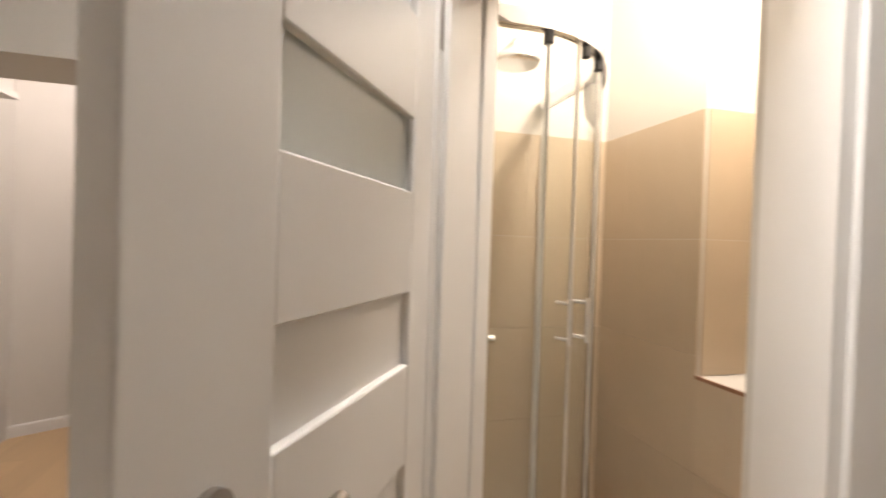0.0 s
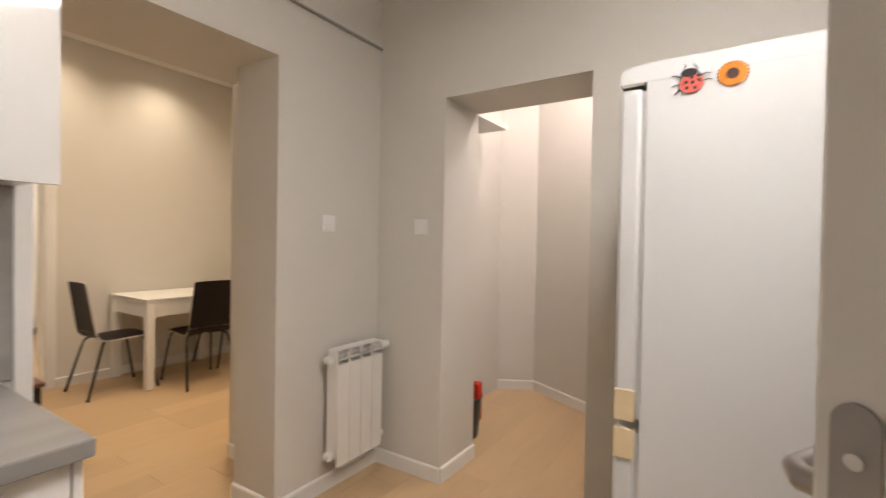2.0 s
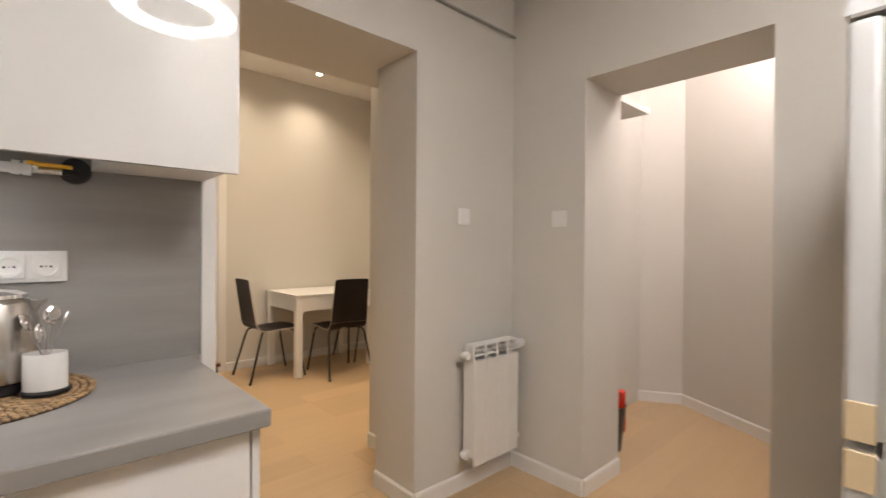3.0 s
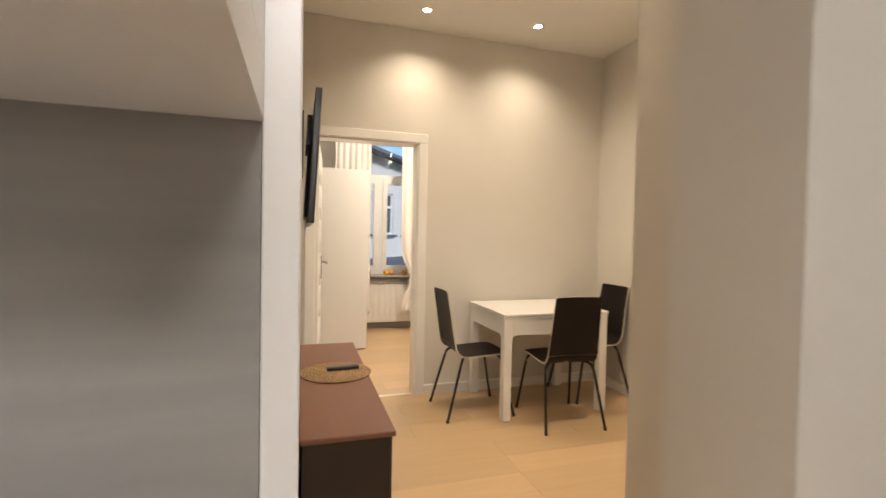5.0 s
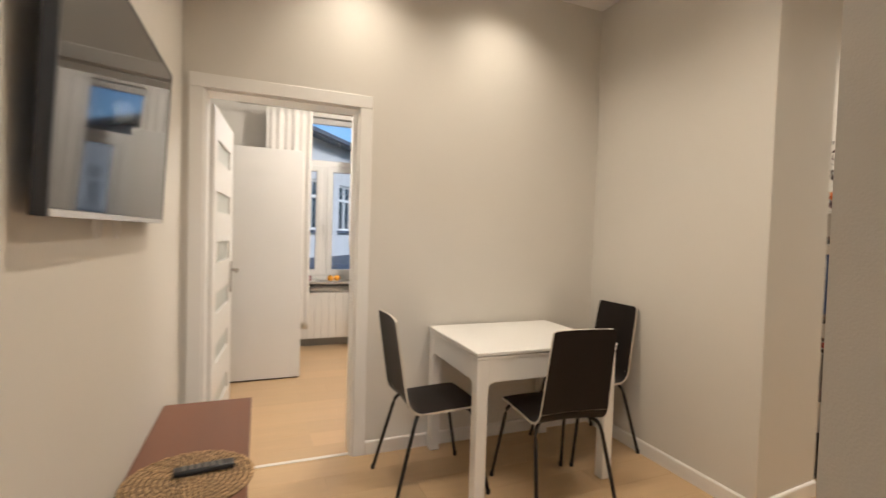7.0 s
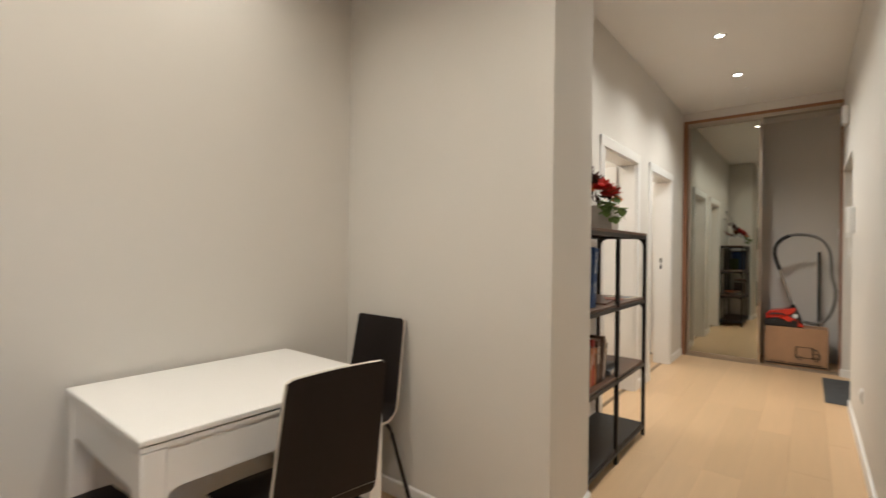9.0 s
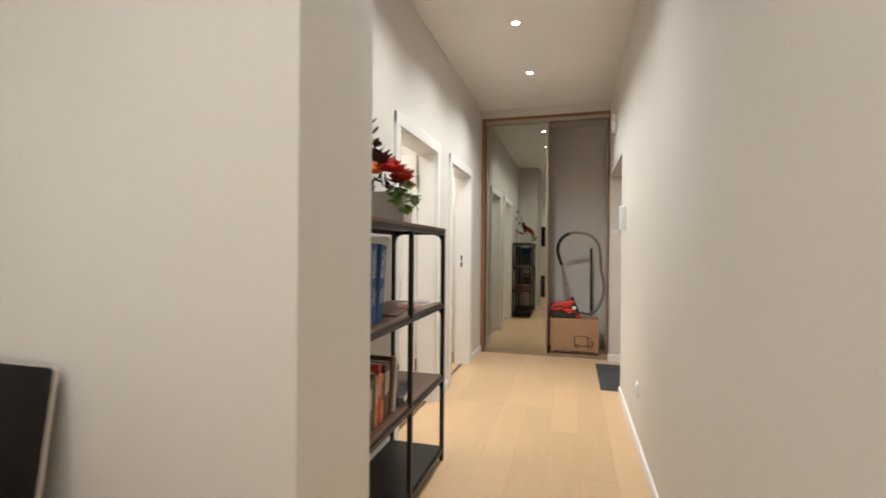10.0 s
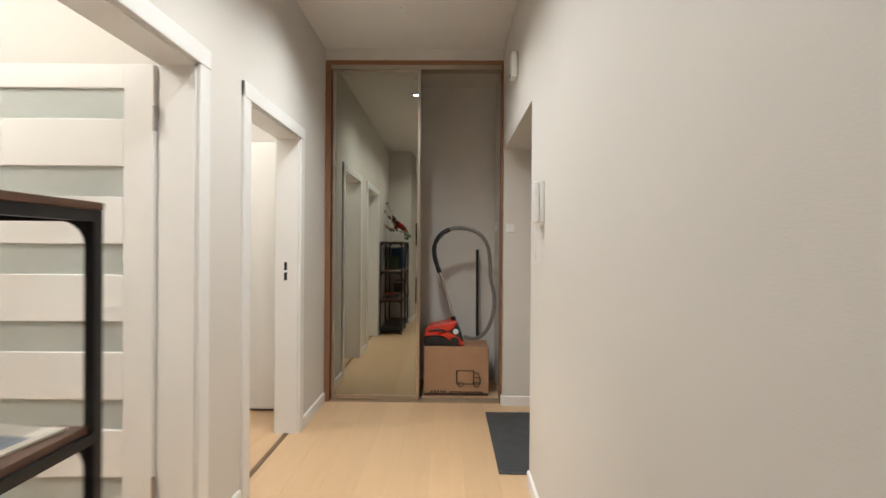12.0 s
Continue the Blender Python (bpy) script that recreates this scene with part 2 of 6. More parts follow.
def arc(c, r, a0, a1, n, plane="xz", const=0.0):
    out = []
    for i in range(n + 1):
        a = radians(a0 + (a1 - a0) * i / n)
        u, v = c[0] + r * math.cos(a), c[1] + r * math.sin(a)
        out.append({"xz": (u, const, v), "yz": (const, u, v), "xy": (u, v, const)}[plane])
    return out


def part(name, bm, material, parent=None, label="", smooth=False):
    me = bpy.data.meshes.new(name)
    bmesh.ops.recalc_face_normals(bm, faces=bm.faces[:])
    shaded = any(f.smooth for f in bm.faces)
    bm.to_mesh(me)
    bm.free()
    me.materials.append(material)
    if smooth and not shaded:
        me.shade_smooth()
        me.set_sharp_from_angle(angle=radians(38))
    ob = new(name, me)
    ob.parent = parent
    if label:
        ob["label"] = label
    return ob


def boxpart(name, dims, material, parent=None, label="", bevel=0.0, m=None, segments=2):
    bm = bmesh.new()
    box(bm, *dims)
    if bevel:
        soften(bm, bevel, segments)
    if m is not None:
        bm.transform(m)
    return part(name, bm, material, parent, label, smooth=bevel > 0)


def thing(name, label, category, group="", at=None):
    ob = new(name)
    ob.empty_display_size = 0.1
    if at is not None:
        ob.matrix_world = at
    return tagged(ob, label, category, group)


def structure(name, bm, material, label="", smooth=False):
    return tagged(part(name, bm, material, None, "", smooth), label, name.split("_")[0], "", "structure")


def walls(name, material, label, *boxes):
    bm = bmesh.new()
    for b in boxes:
        box(bm, *b)
    return structure(name, bm, material, label)


# ---------------------------------------------------------------- the shell
TOP = 2.93
Y_HALL = 0.73      # hall's south face
Y_FAR = 3.01       # dining room's far wall
Y_HL = 2.21        # hall's north face
X_TV = -1.54
X_R = 1.06         # dining room's east wall
X_E, Y_E, Y_E2 = 1.58, 1.785, 1.828   # its slightly slanting free end beside the hall
X_REC = 4.29       # near edge of the entrance recess

bm = bmesh.new()
box(bm, -4.2, 7.0, -4.2, 6.0, -0.12, -0.012)
FLOOR = structure("floor", bm, mat("floor_underlay", (0.25, 0.17, 0.10), 0.8, var=0.1), "light oak laminate floor laid in long planks")
bm = bmesh.new()
box(bm, -4.2, 7.0, -4.2, 6.0, TOP, TOP + 0.15)
structure("ceiling", bm, CEIL, "smooth white painted ceiling")

walls("wall_kitchen_dining", PAINT, "thick greige painted wall with stepped opening",
      (-0.69, 7.0, 0.0, 0.31, 0, TOP), (-0.45, X_REC, 0.31, Y_HALL, 0, TOP), (5.55, 7.0, 0.31, Y_HALL, 0, TOP),
      (X_REC, 5.55, 0.31, Y_HALL, 2.09, TOP),
      (-4.2, X_TV, 0.0, 0.31, 0, TOP), (X_TV, -0.69, 0.0, 0.31, 2.095, TOP), (X_TV, -0.45, 0.31, 0.545, 2.095, TOP), (X_TV, -0.45, 0.545, Y_HALL, 2.42, TOP))
walls("wall_tv", PAINT, "greige painted wall behind the television", (-2.2, X_TV, 0.31, Y_FAR, 0, TOP))
walls("wall_dining_far", PAINT, "greige painted wall with a bedroom doorway",
      (-2.2, -1.450, Y_FAR, 3.16, 0, TOP), (-0.630, 1.6, Y_FAR, 3.16, 0, TOP), (-1.450, -0.630, Y_FAR, 3.16, 2.045, TOP))
bm = bmesh.new()
prism(bm, [(X_R, Y_E), (X_E, Y_E2), (X_E, Y_FAR), (X_R, Y_FAR)], 0, TOP)
structure("wall_dining_east", bm, PAINT, "thick greige painted wall end beside the hall")
HD1 = (2.81, 3.67)
HD2 = (4.13, 4.95)
walls("wall_hall_north", PAINT, "pale greige hall wall with two white doorways",
      (X_E, HD1[0], Y_HL, 2.36, 0, TOP), (HD1[1], HD2[0], Y_HL, 2.36, 0, TOP), (HD2[1], 6.4, Y_HL, 2.36, 0, TOP),
      (HD1[0], HD1[1], Y_HL, 2.36, 2.045, TOP), (HD2[0], HD2[1], Y_HL, 2.36, 2.045, TOP))
walls("wall_hall_end", PAINT, "greige painted wall at the back of the wardrobe", (6.25, 6.4, Y_HALL, Y_HL, 0, TOP))
# kitchen: wall with the alcove opening
bm = bmesh.new()
for a, z0, z1 in (((-0.445, 0.0), 0, TOP), ((-4.2, -1.20), 0, TOP), ((-1.20, -0.445), 2.025, TOP)):
    box(bm, 0.0, 0.36, a[0], a[1], z0, z1)
structure("wall_kitchen_east", bm, PAINT, "greige painted wall with an opening to an alcove")
# alcove beyond, with slanting walls
bm = bmesh.new()
prism(bm, [(1.46, 0.25), (1.76, -0.267), (1.93, -0.17), (1.63, 0.35)], 0, TOP)
prism(bm, [(1.76, -0.267), (1.26, -1.2), (0.83, -2.0), (1.03, -2.1), (1.93, -0.26)], 0, TOP)
box(bm, 0.62, 1.17, -0.25, 0.02, 2.127, 2.165)
structure("wall_alcove", bm, PAINT, "slanting greige painted alcove walls")
walls("wall_kitchen_back", PAINT, "greige painted kitchen walls", (-4.2, -4.05, -4.2, 0, 0, TOP), (-4.05, 0.36, -4.2, -4.05, 0, TOP), (0.36, 1.3, -2.3, -2.1, 0, TOP))
# bedroom and other rooms
walls("wall_bedroom", PAINT, "pale bedroom walls", (-2.6, -2.45, 3.16, 5.95, 0, TOP), (1.6, 1.75, 2.36, 5.95, 0, TOP),
      (-2.45, -1.10, 5.78, 5.95, 0, TOP), (0.16, 1.6, 5.78, 5.95, 0, TOP), (-1.10, 0.16, 5.78, 5.95, 0, 0.75), (-1.10, 0.16, 5.78, 5.95, 2.62, TOP))
walls("wall_rooms", PAINT, "pale walls of the rooms off the hall", (1.75, 6.4, 4.6, 4.75, 0, TOP), (6.25, 6.4, 2.36, 4.6, 0, TOP), (3.9, 4.0, 2.36, 4.6, 0, TOP))
# bathroom with its slanting door wall
HINGE = Vector((-1.17, -2.14))
ALONG = Vector((-0.50, -0.866))
INTO = Vector((0.866, -0.50))
JAMB = HINGE + ALONG * 0.70


def pt(v):
    return (v.x, v.y)


bm = bmesh.new()
prism(bm, [pt(HINGE - ALONG * 0.10), (-0.5, -2.04), (0.0, -2.04), (0.0, -2.12), (-0.85, -2.40), pt(HINGE)], 0, TOP)
end = JAMB + ALONG * 1.4
prism(bm, [pt(JAMB), pt(JAMB + INTO * 0.40), (-1.25, -3.3), (-1.25, -3.9), pt(end)], 0, TOP)
box(bm, -1.25, -0.67, -3.62, -3.30, 0, 0.915)
box(bm, -1.25, -0.67, -3.9, -3.62, 0, TOP)
box(bm, -0.67, -0.06, -3.9, -3.30, 0, TOP)
prism(bm, [pt(HINGE), (-0.85, -2.40), pt(JAMB + INTO * 0.40), pt(JAMB)], 2.05, TOP)
box(bm, -0.06, -0.003, -4.0, -2.04, 0, TOP)
structure("wall_bathroom", bm, PAINT, "pale bathroom walls round a slanting doorway")

# ---------------------------------------------------------------- baseboards, casings and doors
def board(p, q, h=0.08, t=0.014):
    """Baseboard along the wall from p to q, proud on its left-hand side, rounded at the top."""
    p, q = Vector((*p, 0)), Vector((*q, 0))
    d = (q - p).normalized()
    n = Vector((-d.y, d.x, 0))
    bm = bmesh.new()
    rows = []
    for e in (p, q):
        rows.append([bm.verts.new(e + n * a + Vector((0, 0, z))) for a, z in ((0, 0), (t, 0), (t, h - 0.008), (t * 0.7, h - 0.002), (t * 0.3, h), (0, h))])
    k = len(rows[0])
    for i in range(k):
        bm.faces.new((rows[0][i], rows[0][(i + 1) % k], rows[1][(i + 1) % k], rows[1][i]))
    bm.faces.new(rows[0])
    bm.faces.new(rows[1][::-1])
    return structure("baseboard", bm, TRIM, "low white painted baseboard along the wall")


for p, q in (((0, 0), (-0.69, 0)), ((-0.69, 0), (-0.69, 0.31)), ((-0.45, 0.31), (-0.45, Y_HALL)), ((0, -0.445), (0, 0)), ((0.36, -0.445), (0, -0.445)),
             ((0, -1.9), (0, -1.2)), ((0, -1.2), (0.36, -1.2)), ((1.76, -0.267), (1.489, 0.2)), ((1.26, -1.2), (1.76, -0.267)), ((0.83, -2.0), (1.26, -1.2)),
             ((X_R, Y_FAR), (-0.568, Y_FAR)), ((X_R, Y_E), (X_R, Y_FAR)), ((X_E, Y_E2), (X_R, Y_E)), ((X_E, Y_HL), (X_E, Y_E2)), ((2.73, Y_HL), (X_E, Y_HL)),
             ((4.05, Y_HL), (3.75, Y_HL)), ((5.58, Y_HL), (5.03, Y_HL)), ((-0.45, Y_HALL), (X_REC, Y_HALL)), ((5.55, Y_HALL), (5.58, Y_HALL)), ((X_REC, Y_HALL), (X_REC, 0.31)),
             ((5.55, 0.31), (5.55, Y_HALL)), ((X_TV, Y_FAR), (X_TV, 0.0))):
    board(p, q)


def casing(name, x0, x1, top, face, depth, side, w=0.08):
    """Door casing and jamb lining round an opening in a wall along x. side -1: the room lies at smaller y."""
    ob = thing(name, "white lacquered door casing with flat profile", "door frame")
    ob["kind"] = "structure"
    for f, s in ((face, side), (face - side * depth, -side)):
        y0, y1 = sorted((f - s * 0.003, f + s * 0.016))
        boxpart("casing_side", (x0 - w, x0 + 0.012, y0, y1, 0, top + w), WHITE, ob, bevel=0.004)
        boxpart("casing_side", (x1 - 0.012, x1 + w, y0, y1, 0, top + w), WHITE, ob, bevel=0.004)
        y0, y1 = sorted((f - s * 0.003, f + s * 0.0185))
        boxpart("casing_head", (x0 - w, x1 + w, y0, y1, top - 0.012, top + w), WHITE, ob, bevel=0.004)
    y0, y1 = sorted((face - side * 0.002, face - side * (depth - 0.002)))
    boxpart("jamb_lining", (x0 - 0.001, x0 + 0.022, y0, y1, 0, top), WHITE, ob)
    boxpart("jamb_lining", (x1 - 0.022, x1 + 0.001, y0, y1, 0, top), WHITE, ob)
    boxpart("head_lining", (x0, x1, y0, y1, top - 0.022, top + 0.001), WHITE, ob)
    return ob


D1 = casing("door_frame_1", -1.450, -0.630, 2.045, Y_FAR, 0.15, -1, 0.06)
D2 = casing("door_frame_2", HD1[0], HD1[1], 2.045, Y_HL, 0.15, -1, 0.068)
D3 = casing("door_frame_3", HD2[0], HD2[1], 2.045, Y_HL, 0.15, -1, 0.068)
for z in (1.055, 1.125):
    boxpart("strike_plate", (HD2[1] - 0.0245, HD2[1] - 0.020, 2.285, 2.305, z, z + 0.055), BLACKM, D3, "dark metal strike plate")


def lozenge(bm, x, z, r, half, y0, y1, along="x"):
    """Flat plate with round ends, upright, between y0 and y1."""
    pts = [(x + r * math.cos(radians(a)), z + half - r + r * math.sin(radians(a))) for a in range(0, 181, 15)]
    pts += [(x + r * math.cos(radians(a)), z - half + r + r * math.sin(radians(a))) for a in range(180, 361, 15)]
    f = [bm.verts.new((u, y0, v) if along == "x" else (y0, u, v)) for u, v in pts]
    b = [bm.verts.new((u, y1, v) if along == "x" else (y1, u, v)) for u, v in pts]
    bm.faces.new(f)
    bm.faces.new(b[::-1])
    for k in range(len(pts)):
        bm.faces.new((f[k], b[k], b[(k + 1) % len(pts)], f[(k + 1) % len(pts)]))


def handle(leaf, x, z, side, direction):
    """Lever handle on a long rounded back plate, on the face at y = side * 0.02."""
    y = side * 0.020
    bm = bmesh.new()
    lozenge(bm, x, z - 0.05, 0.020, 0.11, y, y + side * 0.009)
    plate = part("handle_plate", bm, BRONZE, leaf, "brushed metal handle plate", True)
    bm = bmesh.new()
    sweep(bm, [(x, y, z), (x, y + side * 0.045, z), (x + direction * 0.012, y + side * 0.054, z), (x + direction * 0.06, y + side * 0.056, z), (x + direction * 0.125, y + side * 0.052, z - 0.004)], 0.0095, 12)
    part("lever", bm, BRONZE, plate, "brushed metal lever", True)


def door_leaf(name, label, width, m, glazed, handles=(1, -1), strips=6, hz=1.03, first=0.17, pitch=0.298, tall=0.118, ht=2.0, sl=0.12, sr=0.12, inset=0.062):
    """Door leaf in local x (hinge at 0), thickness about y = 0, with horizontal inset strips."""
    ob = thing(name, label, "door", at=m)
    boxpart("stile", (0, sl, -0.02, 0.02, 0.012, ht), WHITE, ob, bevel=0.003)
    boxpart("stile", (width - sr, width, -0.02, 0.02, 0.012, ht), WHITE, ob, bevel=0.003)
    z = ht
    for i in range(strips):
        z1 = ht - first - i * pitch
        boxpart("rail", (sl, width - sr, -0.0195, 0.0195, z1, z), WHITE, ob, bevel=0.003)
        boxpart("glass_strip" if glazed[i] else "inset_panel", (sl - 0.004, width - sr + 0.004, -0.006, 0.006, z1 - tall - 0.004, z1 + 0.004), SATIN if glazed[i] else WHITE, ob, "satin glass strip" if glazed[i] else "")
        z = z1 - tall
    boxpart("rail", (sl, width - sr, -0.0195, 0.0195, 0.012, z), WHITE, ob, bevel=0.003)
    for s in handles:
        handle(ob, width - inset, hz, s, -1)
    bm = bmesh.new()
    lozenge(bm, 0.0, hz - 0.03, 0.011, 0.115, width - 0.001, width + 0.0022, "y")
    plate = part("lock_plate", bm, BRONZE, ob, "grey metal lock plate", True)
    bm = bmesh.new()
    cyl(bm, (width + 0.001, 0, hz + 0.055), (width + 0.0032, 0, hz + 0.055), 0.0045, 12)
    part("screw", bm, STEEL, plate)
    boxpart("latch_bolt", (width, width + 0.010, -0.006, 0.006, hz - 0.012, hz + 0.012), STEEL, plate, bevel=0.002)
    for z in (0.25, 1.75):
        bm = bmesh.new()
        cyl(bm, (-0.008, 0.022, z), (-0.008, 0.022, z + 0.1), 0.008)
        part("hinge", bm, BRONZE, ob, "", True)
    return ob


ALL = (True,) * 6
door_leaf("door_bedroom", "white bedroom door standing open, six satin glass strips", 0.77, pose(-1.424, 3.185, 0, 0, 0, 86), ALL)
door_leaf("door_room", "white hall door standing open, six satin glass strips", 0.80, pose(3.652, 2.372, 0, 0, 0, 91), ALL, first=0.098, pitch=0.315, tall=0.124, ht=2.02)
ang = math.degrees(math.atan2(0.532, -0.847))
door_leaf("door_bathroom", "white bathroom door standing open, horizontal inset strips", 0.628, pose(HINGE.x + 0.0, HINGE.y + 0.004, 0, 0, 0, ang), (True, True, False, False, False, False), hz=1.112, inset=0.080, first=0.115, tall=0.125, pitch=0.298, sl=0.105, sr=0.160)

# bathroom door frame
ob = thing("door_frame_4", "white lacquered bathroom door frame", "door frame")
ob["kind"] = "structure"
turn = Matrix.Translation((HINGE.x, HINGE.y, 0)) @ Matrix(((ALONG.x, INTO.x, 0, 0), (ALONG.y, INTO.y, 0, 0), (0, 0, 1, 0), (0, 0, 0, 1)))
boxpart("casing_side", (0.70, 0.78, -0.017, 0.003, 0, 2.13), WHITE, ob, bevel=0.004, m=turn)
boxpart("casing_head", (-0.08, 0.78, -0.019, 0.003, 2.04, 2.13), WHITE, ob, bevel=0.004, m=turn)
boxpart("jamb_lining", (0.68, 0.702, 0.0, 0.30, 0, 2.05), WHITE, ob, m=turn)
boxpart("head_lining", (0.0, 0.70, 0.0, 0.30, 2.03, 2.052), WHITE, ob, m=turn)
side = Vector((-0.85, -2.40)) - HINGE
side.normalize()
turn2 = Matrix.Translation((HINGE.x, HINGE.y, 0)) @ Matrix(((side.x, -side.y, 0, 0), (side.y, side.x, 0, 0), (0, 0, 1, 0), (0, 0, 0, 1)))
boxpart("jamb_lining", (-0.01, 0.24, -0.022, 0.003, 0, 2.05), WHITE, ob, bevel=0.003, m=turn2)
boxpart("door_stop", (0.02, 0.035, -0.034, -0.02, 0, 2.03), WHITE, ob, bevel=0.002, m=turn2)
boxpart("casing_side", (0.24, 0.335, -0.030, 0.003, 0, 2.10), WHITE, ob, bevel=0.004, m=turn2)

# ---------------------------------------------------------------- dining room
def table(x0, x1, y0, y1, h):
    ob = thing("dining_table", "white painted square dining table against the wall", "table", at=pose(0, 0, 0))
    boxpart("tabletop", (x0, x1, y0, y1, h - 0.018, h), WHITE, ob, bevel=0.004)
    boxpart("extension_leaf", (x0 + 0.003, x1 - 0.003, y0 + 0.004, y1 - 0.004, h - 0.034, h - 0.021), WHITE, ob)
    L, A = 0.062, 0.115

    def apron(length, m):
        """Apron with quarter-round corners that run down into the legs."""
        bm = bmesh.new()
        zt = h - 0.035
        pts = [(L, zt - A - 0.035)] + [(L + 0.035 - 0.035 * math.cos(radians(a)), zt - A - 0.035 + 0.035 * math.sin(radians(a))) for a in range(0, 91, 15)]
        right = [(length - u, v) for u, v in reversed(pts)]
        prof = [(L, zt)] + pts + right + [(length - L, zt)]
        f = [bm.verts.new((u, 0.004, v)) for u, v in prof]
        b = [bm.verts.new((u, 0.026, v)) for u, v in prof]
        bm.faces.new(f)
        bm.faces.new(b[::-1])
        n = len(prof)
        for i in range(n):
            bm.faces.new((f[i], b[i], b[(i + 1) % n], f[(i + 1) % n]))
        bm.transform(m)
        part("apron", bm, WHITE, ob)
    w, d = x1 - x0 - 0.01, y1 - y0 - 0.01
    a, b = x0 + 0.005, y0 + 0.005
    apron(w, pose(a, b, 0))
    apron(w, pose(a + w, b + d, 0, 0, 0, 180))
    apron(d, pose(a + w, b, 0, 0, 0, 90))
    apron(d, pose(a, b + d, 0, 0, 0, -90))
    for u in (a, a + w - L):
        for v in (b, b + d - L):
            boxpart("leg", (u, u + L, v, v + L, 0.004, h - 0.035), WHITE, ob, bevel=0.006)
            boxpart("foot_pad", (u + 0.01, u + L - 0.01, v + 0.01, v + L - 0.01, 0.0, 0.005), BLACKP, ob)
    return ob


table(-0.19, 0.66, 2.30, 2.985, 0.757)


def chair(m):
    ob = thing("dining_chair", "black-brown veneer chair with pale edge and black legs", "chair", "chairs round the table", at=m)

    def shell(name, prof, w0, w1, taper):
        """Bent veneer sheet: profile in y, z extruded across x, with a pale laminated edge."""
        bm = bmesh.new()
        rows = []
        n = len(prof)
        for i, (y, z) in enumerate(prof):
            t = i / (n - 1)
            w = w0 + (w1 - w0) * t
            rows.append((Vector((0, y, z)), w / 2))
        nx = 7
        rim = 0.03
        front, back = [], []
        for i, (c, hw) in enumerate(rows):
            p0, p1 = rows[max(i - 1, 0)][0], rows[min(i + 1, n - 1)][0]
            d = (p1 - p0).normalized()
            nn = Vector((0, -d.z, d.y))
            end = i in taper
            hw2 = hw - (0.014 if end else 0)
            curve = [(-1 + 2 * k / (nx - 1)) for k in range(nx)]
            front.append([bm.verts.new(c + Vector((u * hw2, 0, 0)) + nn * (0.0055 + 0.010 * u * u)) for u in curve])
            back.append([bm.verts.new(c + Vector((u * hw2, 0, 0)) + nn * (-0.0055 + 0.010 * u * u)) for u in curve])
        edge = []
        for i in range(n - 1):
            for k in range(nx - 1):
                bm.faces.new((front[i][k], front[i][k + 1], front[i + 1][k + 1], front[i + 1][k]))
                bm.faces.new((back[i][k], back[i + 1][k], back[i + 1][k + 1], back[i][k + 1]))
            edge.append(bm.faces.new((front[i][0], front[i + 1][0], back[i + 1][0], back[i][0])))
            edge.append(bm.faces.new((front[i][-1], back[i][-1], back[i + 1][-1], front[i + 1][-1])))
        for k in range(nx - 1):
            edge.append(bm.faces.new((front[0][k], back[0][k], back[0][k + 1], front[0][k + 1])))
            edge.append(bm.faces.new((front[-1][k], front[-1][k + 1], back[-1][k + 1], back[-1][k])))
        for f in edge:
            f.material_index = 1
        p = part(name, bm, BLACKV, ob, "", True)
        p.data.materials.append(EDGE)
        return p

    seat = [(0.205, 0.452), (0.20, 0.457), (0.15, 0.459), (0.05, 0.455), (-0.05, 0.450), (-0.11, 0.448)]
    seat += [(-0.11 - 0.07 * math.sin(radians(a)), 0.518 - 0.07 * math.cos(radians(a))) for a in (20, 40, 60, 78)]
    back = [seat[-1]] + [(-0.181 - 0.062 * t, 0.512 + 0.393 * t) for t in (0.12, 0.3, 0.5, 0.7, 0.88, 0.98, 1.0)]
    shell("seat", seat, 0.385, 0.365, (0,))
    shell("backrest", back, 0.365, 0.325, (len(back) - 1,))
    for sx in (-1, 1):
        for y0, y1 in ((0.245, 0.13), (-0.255, -0.10)):
            bm = bmesh.new()
            top = Vector((sx * 0.150, y1, 0.430))
            foot = Vector((sx * 0.218, y0, 0.004))
            knee = Vector((sx * 0.178, y1 + (y0 - y1) * 0.26, 0.428))
            path = [foot, foot.lerp(knee, 0.86)]
            for t in (0.25, 0.5, 0.75):
                a, b, c = foot.lerp(knee, 0.88), knee, Vector((sx * 0.140, y1 + (y0 - y1) * 0.1, 0.434))
                path.append(a * (1 - t) ** 2 + b * 2 * t * (1 - t) + c * t * t)
            path += [Vector((sx * 0.13, y1, 0.436)), Vector((sx * 0.02, y1 - 0.01 * (1 if y0 > 0 else -1), 0.437))]
            sweep(bm, path, 0.0095, 10)
            leg = part("leg", bm, BLACKM, ob, "", True)
            bm = bmesh.new()
            cyl(bm, foot - Vector((0, 0, 0.004)), foot + Vector((-sx * 0.002, 0, 0.018)), 0.0115, 10)
            part("foot_cap", bm, BLACKP, leg, "", True)
    return ob


first = chair(pose(0.243, 2.288, 0, 0, 0, -4))
copy_thing(first, pose(-0.3025, 2.613, 0, 0, 0, -90))
copy_thing(first, pose(0.78, 2.712, 0, 0, 0, 90))


# low wooden chest under the television
CT = 0.55
ob = thing("storage_chest", "long low wooden chest with brown top, dark sides", "chest")
boxpart("body", (-1.530, -1.205, 1.12, 2.58, 0.03, CT - 0.022), CHESTD, ob, bevel=0.005)
boxpart("lid", (-1.5375, -1.187, 1.10, 2.60, CT - 0.022, CT), CHESTW, ob, bevel=0.005)
boxpart("plinth", (-1.525, -1.22, 1.14, 2.56, 0, 0.03), CHESTD, ob)
